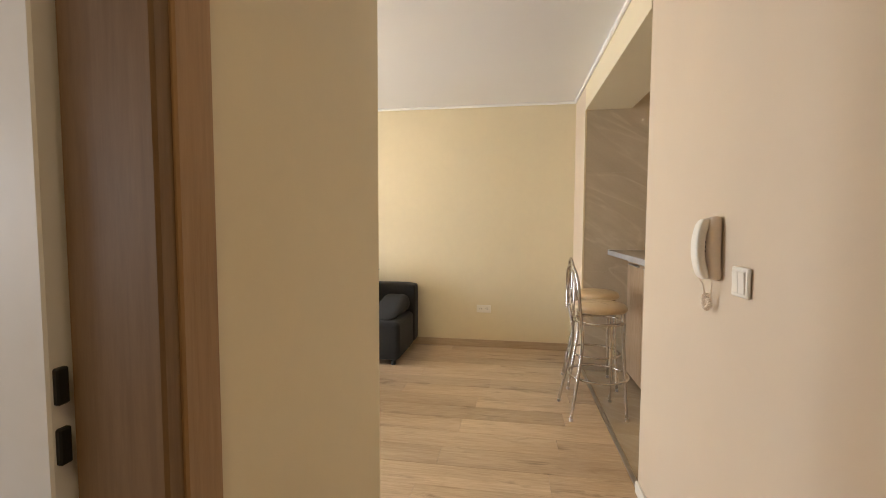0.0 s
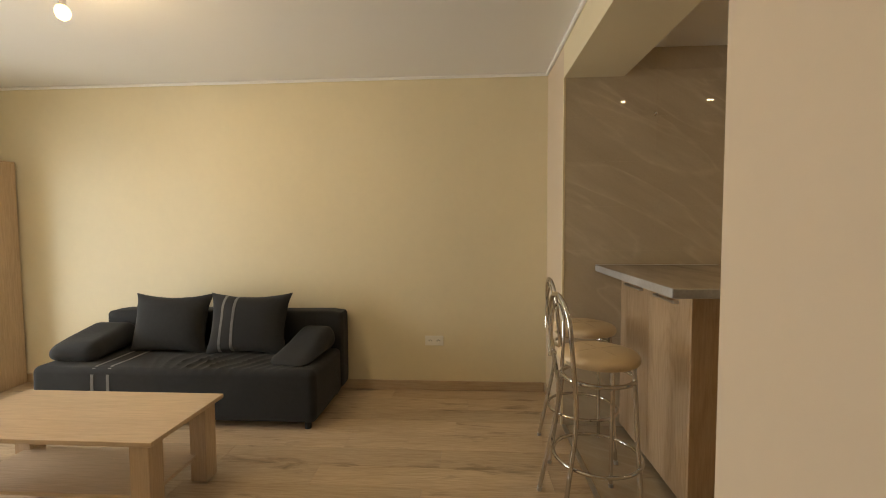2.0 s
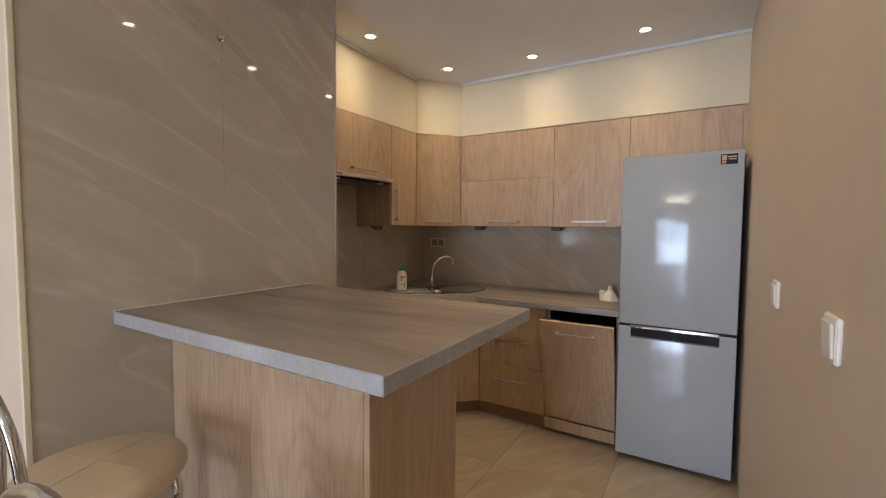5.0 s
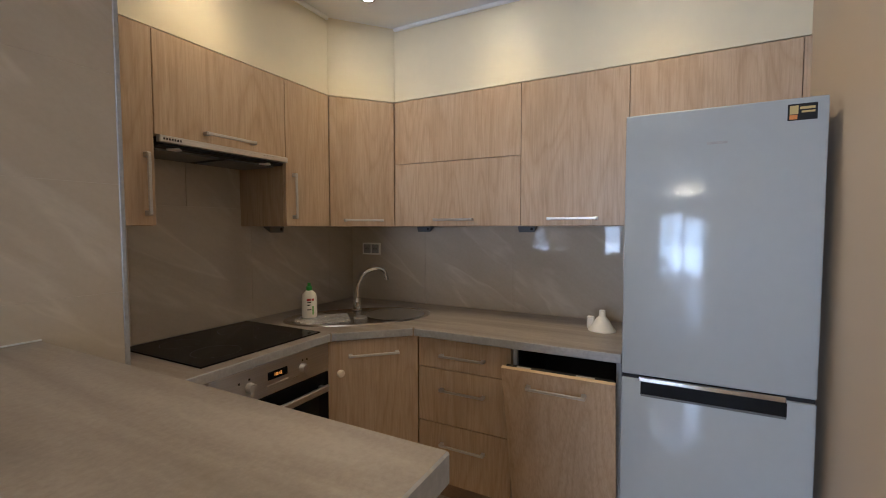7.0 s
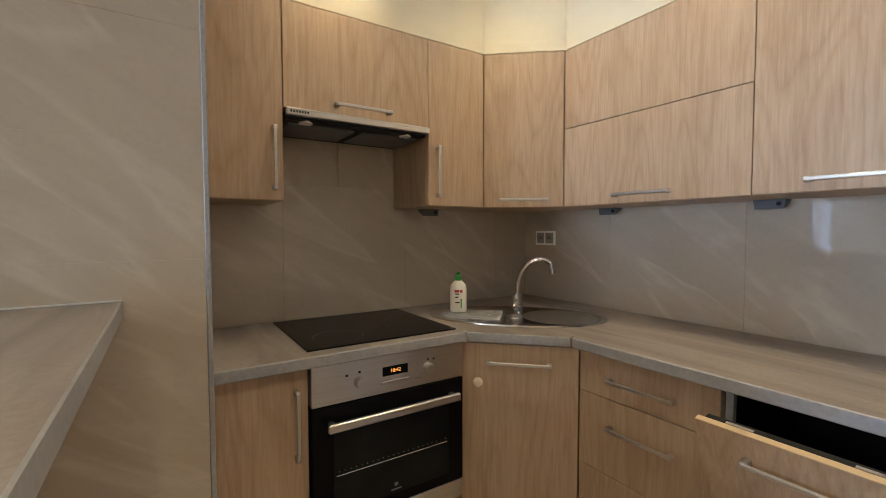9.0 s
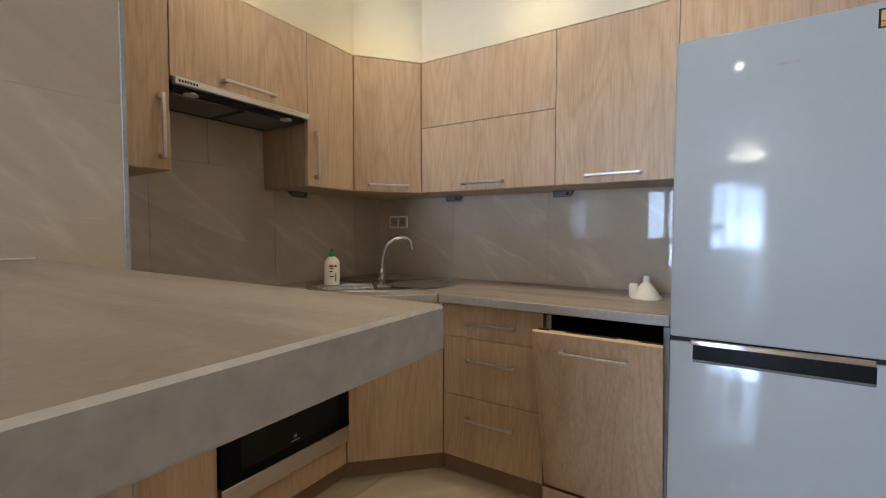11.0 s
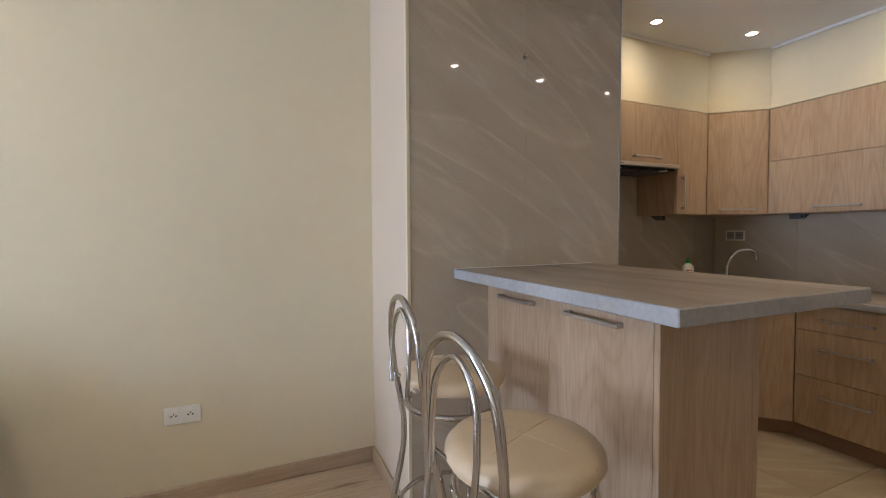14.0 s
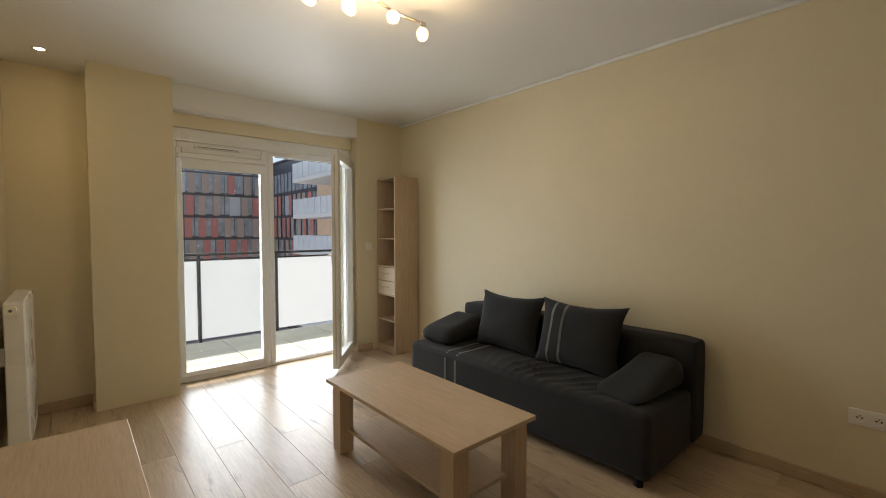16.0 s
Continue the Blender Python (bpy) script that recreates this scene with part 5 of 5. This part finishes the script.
rocker(pose(0.7825, 1.29, 1.17, 0, 0, -90), 2, "white double light switch beside the intercom")
rocker(pose(2.06, BLOCK_Y + 0.0078, 1.175, 0, 0, 180.35), 1, "white light switch on the kitchen wall")
rocker(pose(1.395, BLOCK_Y + 0.0037, 1.185, 0, 0, 180.35), 1, "white light switch on the kitchen side wall")
rocker(pose(WEST, 4.16, 1.17, 0, 0, 90), 1, "white light switch beside the shelf unit", 0.08)
# ---- window, balcony and outside ----
def pvc_rect(y0, y1, z0, z1, w, x0, x1):
    """Four mitre-free frame bars round an opening in a plane of constant x."""
    bm = bmesh.new()
    box(x0, x1, y0, y0 + w, z0, z1, 0.004, bm)
    box(x0, x1, y1 - w, y1, z0, z1, 0.004, bm)
    box(x0 + 0.001, x1 - 0.001, y0 + w, y1 - w, z1 - w, z1, 0.004, bm)
    box(x0 + 0.001, x1 - 0.001, y0 + w, y1 - w, z0, z0 + w, 0.004, bm)
    return bm


def pvc_sash(w, h):
    bm = bmesh.new()
    box(0, 0.085, 0, 0.065, 0, h, 0.004, bm)
    box(w - 0.085, w, 0, 0.065, 0, h, 0.004, bm)
    box(0.085, w - 0.085, 0.001, 0.064, h - 0.085, h, 0.004, bm)
    box(0.085, w - 0.085, 0.001, 0.064, 0, 0.09, 0.004, bm)
    return bm


WX0, WX1 = -4.32, -4.25
MID = 3.115
win = thing("window_1", (WX0, 3.15, 0), "white plastic balcony window with a fixed pane", "window", kind="structure")
part("window_frame", pvc_rect(WIN_Y0, MID, 0.0, 2.12, 0.062, WX0, WX1), M_PVC, win, "white plastic frame")
part("inner_frame", pvc_rect(WIN_Y0 + 0.05, MID - 0.03, 0.05, 2.07, 0.045, WX0 + 0.01, WX1 + 0.012), M_PVC, win)
part("head", box(WX0 + 0.004, WX1 + 0.004, WIN_Y0 + 0.062, MID - 0.062, 2.0, 2.06, 0.003), M_PVC, win, "white head panel")
g = part("pane", box(-4.297, -4.289, WIN_Y0 + 0.09, MID - 0.07, 0.09, 2.06), M_GLASS, win, "clear window pane")
g.visible_shadow = False
part("head_extension", box(WX0, WX1 + 0.006, WIN_Y0, WIN_Y1, 2.1215, 2.234, 0.004), M_PVC, win, "white frame extension above the window")
part("head_bead", box(WX1 + 0.006, WX1 + 0.018, WIN_Y0 + 0.01, WIN_Y1 - 0.01, 2.118, 2.136, 0.004), M_PVC, win)
part("blind_cassette", box(-4.25, -4.205, WIN_Y0 + 0.06, MID - 0.03, 1.975, 2.02, 0.006), M_PVC, win, "white roller blind cassette")
part("blind", box(-4.228, -4.224, WIN_Y0 + 0.09, MID - 0.06, 1.885, 2.0), M_CEIL, win, "rolled-up white blind")
vent = part("vent", box(-4.26, -4.232, 2.48, 2.86, 2.07, 2.1, 0.004), M_PVC, win, "white trickle vent")
part("slot", box(-4.233, -4.2305, 2.5, 2.84, 2.08, 2.087), M_FRIDGESIDE, vent)
dr = thing("door_2", (WX0, 3.56, 0), "white plastic balcony door standing open inwards", "door", kind="structure")
fr2 = bmesh.new()
box(WX0, WX1, MID + 0.001, MID + 0.05, 0, 2.12, 0.004, fr2)
box(WX0, WX1, WIN_Y1 - 0.06, WIN_Y1, 0, 2.12, 0.004, fr2)
box(WX0 + 0.001, WX1 - 0.001, MID + 0.05, WIN_Y1 - 0.06, 2.075, 2.12, 0.004, fr2)
box(WX0 + 0.001, WX1 - 0.001, MID + 0.05, WIN_Y1 - 0.06, 0, 0.03, 0.004, fr2)
part("door_frame", fr2, M_PVC, dr, "white plastic door frame")
sill = part("threshold", box(WX0 + 0.004, WX1 - 0.01, MID + 0.06, WIN_Y1 - 0.07, 0.03, 0.036), M_STEEL, dr, "metal threshold")
part("strike_rail", box(WX0 + 0.03, WX1 - 0.02, MID + 0.08, WIN_Y1 - 0.1, 2.07, 2.076), M_FRIDGESIDE, dr, "grey metal fitting")
DW = 0.77
msash = pose(WX1 + 0.02, WIN_Y1 - 0.04, 0.04, 0, 0, -90 + SASH)
# local x runs from the hinge to the free edge, local y through the sash
sash = part("sash", placed(pvc_sash(DW, 2.06), msash), M_PVC, dr, "open white sash")
g = part("pane", placed(box(0.08, DW - 0.08, 0.028, 0.036, 0.09, 1.975), msash), M_GLASS, sash, "clear door pane")
g.visible_shadow = False
hd = bmesh.new()
box(DW - 0.055, DW - 0.025, -0.012, 0.001, 0.98, 1.12, 0.004, hd)
tube([(DW - 0.04, -0.01, 1.07), (DW - 0.04, -0.045, 1.07)], 0.009, 10, False, hd)
tube(smooth_line([(DW - 0.04, -0.045, 1.07), (DW - 0.08, -0.05, 1.07), (DW - 0.16, -0.045, 1.07)], 4), 0.009, 10, False, hd)
part("handle", placed(hd, msash), M_WHITE, sash, "white lever handle")
for z in (0.25, 1.0, 1.85):
    part("hinge", placed(tube([(-0.008, -0.008, z), (-0.008, -0.008, z + 0.1)], 0.009, 10), msash), M_WHITE, sash)
    part("bolt", placed(box(DW - 0.002, DW + 0.004, 0.025, 0.04, z, z + 0.06), msash), M_STEEL, sash, "metal locking bolt")
part("edge_rail", placed(box(DW - 0.001, DW + 0.0015, 0.028, 0.037, 0.05, 2.01), msash), M_STEEL, sash, "metal edge fitting")

# balcony
BAL = -5.75
conc = plain("concrete", (0.42, 0.41, 0.39), 0.8, spread=0.15, scale=20)
slabs = setting("balcony_floor", box(BAL - 0.1, -4.32, 0.6, 6.6, -0.25, -0.03), conc, "pale tiled balcony floor", "balcony")
M_SLAB = plain("balcony_tile", (0.66, 0.68, 0.61), 0.6, spread=0.1, scale=12)
for i in range(3):
    for j in range(10):
        x, y = BAL + 0.02 + 0.47 * i, 0.62 + 0.6 * j
        part("tile", box(x, x + 0.464, y, y + 0.594, -0.03, -0.005, 0.002), M_SLAB, slabs)
# Unseen slab, sized so its edge trims the sun indoors to a thin strip
setting("balcony_above", box(BAL - 0.15, -4.6, 0.6, 6.6, 2.72, 2.92), conc, "concrete slab of the balcony above", "balcony")
setting("facade_left", box(-4.8, -4.6, -2.6, -1.6, -0.25, 3.0), conc, "outer face of the building", "wall")
setting("facade_right", box(-4.6, -4.4, 4.6, 7.0, -0.25, 3.0), conc, "outer face of the building", "wall")
M_RAIL = plain("dark_grey_steel", (0.05, 0.05, 0.055), 0.45)
frost, ft, fb = material("frosted_white_panel")
fb.inputs["Base Color"].default_value = (0.86, 0.88, 0.88, 1)
fb.inputs["Roughness"].default_value = 0.5
tl = ft.nodes.new("ShaderNodeBsdfTranslucent")
tl.inputs[0].default_value = (0.9, 0.92, 0.92, 1)
mx = ft.nodes.new("ShaderNodeMixShader")
mx.inputs[0].default_value = 0.88
ft.links.new(fb.outputs[0], mx.inputs[1])
ft.links.new(tl.outputs[0], mx.inputs[2])
ft.links.new(mx.outputs[0], ft.nodes["Material Output"].inputs[0])
rail = thing("balcony_railing", (BAL, 3.6, 0), "dark steel balcony railing with frosted white panels", "railing")
part("handrail", box(BAL - 0.03, BAL + 0.03, 0.6, 6.6, 1.045, 1.075, 0.004), M_RAIL, rail, "dark steel handrail")
part("under_rail", box(BAL - 0.015, BAL + 0.015, 0.6, 6.6, 0.985, 1.005, 0.002), M_RAIL, rail)
ys = [0.95, 1.87, 2.79, 3.71, 4.63, 5.55, 6.45]
for y in ys:
    part("post", box(BAL - 0.02, BAL + 0.03, y - 0.016, y + 0.016, -0.03, 1.045, 0.003), M_RAIL, rail, "dark steel post")
for y0, y1 in zip(ys, ys[1:]):
    part("panel", box(BAL - 0.014, BAL - 0.006, y0 + 0.02, y1 - 0.02, 0.03, 0.98, 0.001), frost, rail, "frosted white panel")

# the neighbouring buildings
M_DARKFAC = plain("dark_facade", (0.12, 0.12, 0.13), 0.5, spread=0.2, scale=2)
# Pale, uneven base tone of far_window_glass stands in for reflections in the panes
M_WINGLASS = plain("far_window_glass", (0.46, 0.50, 0.53), 0.06, spread=0.6, scale=0.7)
M_RED, M_TAN, M_PALE = plain("red_panel", (0.74, 0.30, 0.25), 0.55, scale=3), plain("tan_panel", (0.62, 0.49, 0.41), 0.55, scale=3), plain("pale_panel", (0.74, 0.77, 0.79), 0.5, scale=3)
# Ground out of view, made pale to bounce sun onto the shaded facades
M_BOUNCE_GROUND = plain("pale_bounce_ground", (0.42, 0.41, 0.39), 0.85, spread=0.2, scale=1)
setting("ground", box(-900, 400, -700, 700, -14.2, -14), M_BOUNCE_GROUND, "unseen pale ground far below the balcony, bouncing sun onto the facades", "ground")


def office(name, m, length, top, st, label, seed, plain_top=0):
    """A dark block whose face runs along local y and looks to local +x: glass bands, slim mullions and upright coloured panels."""
    r = random.Random(seed)
    t = thing(name, m.translation, label, "building")
    part("wall", placed(box(-14, 0, 0, length, -14, top), m), M_DARKFAC, t)
    part("roof", placed(box(-14.2, 0.3, -0.3, length + 0.3, top, top + 0.3, 0.05), m), M_DARKFAC, t)
    z = 0.16 - 4 * st
    while z + st <= top + 0.3:
        part("window_band", placed(box(0, 0.06, 0, length, z + 0.35, z + st - 0.2), m), M_WINGLASS, t, "glass window band")
        part("floor_band", placed(box(0, 0.34, 0, length, z - 0.2, z + 0.14, 0.02), m), M_DARKFAC, t)
        posts = bmesh.new()
        for k in range(int(length / 1.45)):
            box(0.06, 0.14, 1.45 * k + 0.7, 1.45 * k + 0.78, z + 0.3, z + st - 0.2, 0, posts)
        part("mullions", placed(posts, m), M_DARKFAC, t)
        y = 0.9 * r.random()
        while y < length - 1.5 and z > -7 and z < top - st * (plain_top + 0.5):
            kind = r.choices(("red", "tan", "pale"), (6, 6, 1))[0]
            mat, w, out = {"red": (M_RED, 1.0, 0.26), "tan": (M_TAN, 1.0, 0.26), "pale": (M_PALE, 1.6, 0.065)}[kind]
            part("facade_panel", placed(box(out, out + 0.1, y, y + w, z + 0.17, z + st - 0.23, 0.015), m), mat, t)
            y += w + r.choice((0.7, 0.95, 1.1, 1.5)) * (0.3 if kind == "pale" else 1)
        z += st
    return t


office("office_building", pose(-76, -12, 0), 39.4, 12.3, 3.48, "dark office block with red, tan and pale upright facade panels", 4)
office("office_wing", pose(-76, 27.5, 0, 0, 0, -90), 21.0, 12.3, 3.48, "dark office wing with a glazed top storey and red panels", 9, 1)

blk = thing("apartment_building", (-30, 18, -14), "pale apartment house with glass-fronted balconies", "building")
M_BRICK = plain("sand_brick", (0.68, 0.5, 0.33), 0.7, spread=0.2, scale=9)
M_BALGLASS = plain("pale_balcony_glass", (0.8, 0.84, 0.86), 0.2, spread=0.08, scale=3)
part("wall", box(-36, -24, 18.2, 40, -14, 13), M_BRICK, blk, "sand-coloured brick wall")
for k in range(-4, 5):
    z = -0.15 + 2.8 * k
    part("balcony_slab", box(-33.5, -22.5, 15.0, 18.2, z - 0.32, z, 0.03), M_CEIL, blk, "white balcony slab")
    for j in range(11):
        part("balcony_glass", box(-33.5 + j + 0.03, -33.5 + j + 0.97, 15.0, 15.05, z, z + 1.15, 0.01), M_BALGLASS, blk, "pale glass balcony front")
    for j in range(3):
        part("balcony_glass", box(-33.5, -33.45, 15.06 + j, 16.02 + j, z, z + 1.15, 0.01), M_BALGLASS, blk)
    for x in (-32.5, -28.5, -25.5):
        part("window", box(x, x + 1.7, 18.13, 18.2, z + 0.1, z + 2.2, 0.02), M_WINGLASS, blk, "dark window")

# ---- pieces of the floors ----
PW, PL = 0.193, 1.29
plank_mesh = {}
y, row = SOFA_Y - 0.004, 0
while y > -2.1:
    y0 = max(y - PW, -2.2)
    x = -4.33 + (row * 0.47 % 1.0) * PL - PL
    while x < STUB_X + 0.003:
        a, b = max(x, -4.25), min(x + PL, STUB_X + 0.003)
        if b - a > 0.02 and b > -4.25:
            if b - a > 0.02:
                key = (round(b - a, 3), round(y - y0, 3))
                if key not in plank_mesh:
                    bm = box(0.0005, b - a - 0.0005, -(y - y0) + 0.0005, -0.0005, -0.008, 0.0, 0.001)
                    me = bpy.data.meshes.new("plank")
                    bm.to_mesh(me)
                    bm.free()
                    me.materials.append(M_PLANK)
                    plank_mesh[key] = me
                ob = new("plank", plank_mesh[key])
                ob.parent, ob.location = floor, (a, y, 0)
        x += PL
    y -= PW
    row += 1
tile_mesh = {}
for i in range(6):
    for j in range(5):
        a, b = STUB_X + 0.031 + 0.6 * i, min(STUB_X + 0.031 + 0.6 * (i + 1), KIT_E)
        c, d = max(KIT_S - 0.012, TILE_Y - 0.6 * (j + 1)) if j < 4 else TILE_Y, TILE_Y - 0.6 * j if j < 4 else KIT_N
        if i == 0 and j == 4 or (j == 4 and b < SHAFT_X) or d - c < 0.02:
            continue
        key = (round(b - a, 3), round(d - c, 3))
        if key not in tile_mesh:
            bm = box(0.001, b - a - 0.001, 0.001, d - c - 0.001, -0.008, 0.0, 0.001)
            me = bpy.data.meshes.new("tile")
            bm.to_mesh(me)
            bm.free()
            me.materials.append(M_FLOORTILE)
            tile_mesh[key] = me
        ob = new("tile", tile_mesh[key])
        ob.parent, ob.location = floor_k, (a, c, 0)
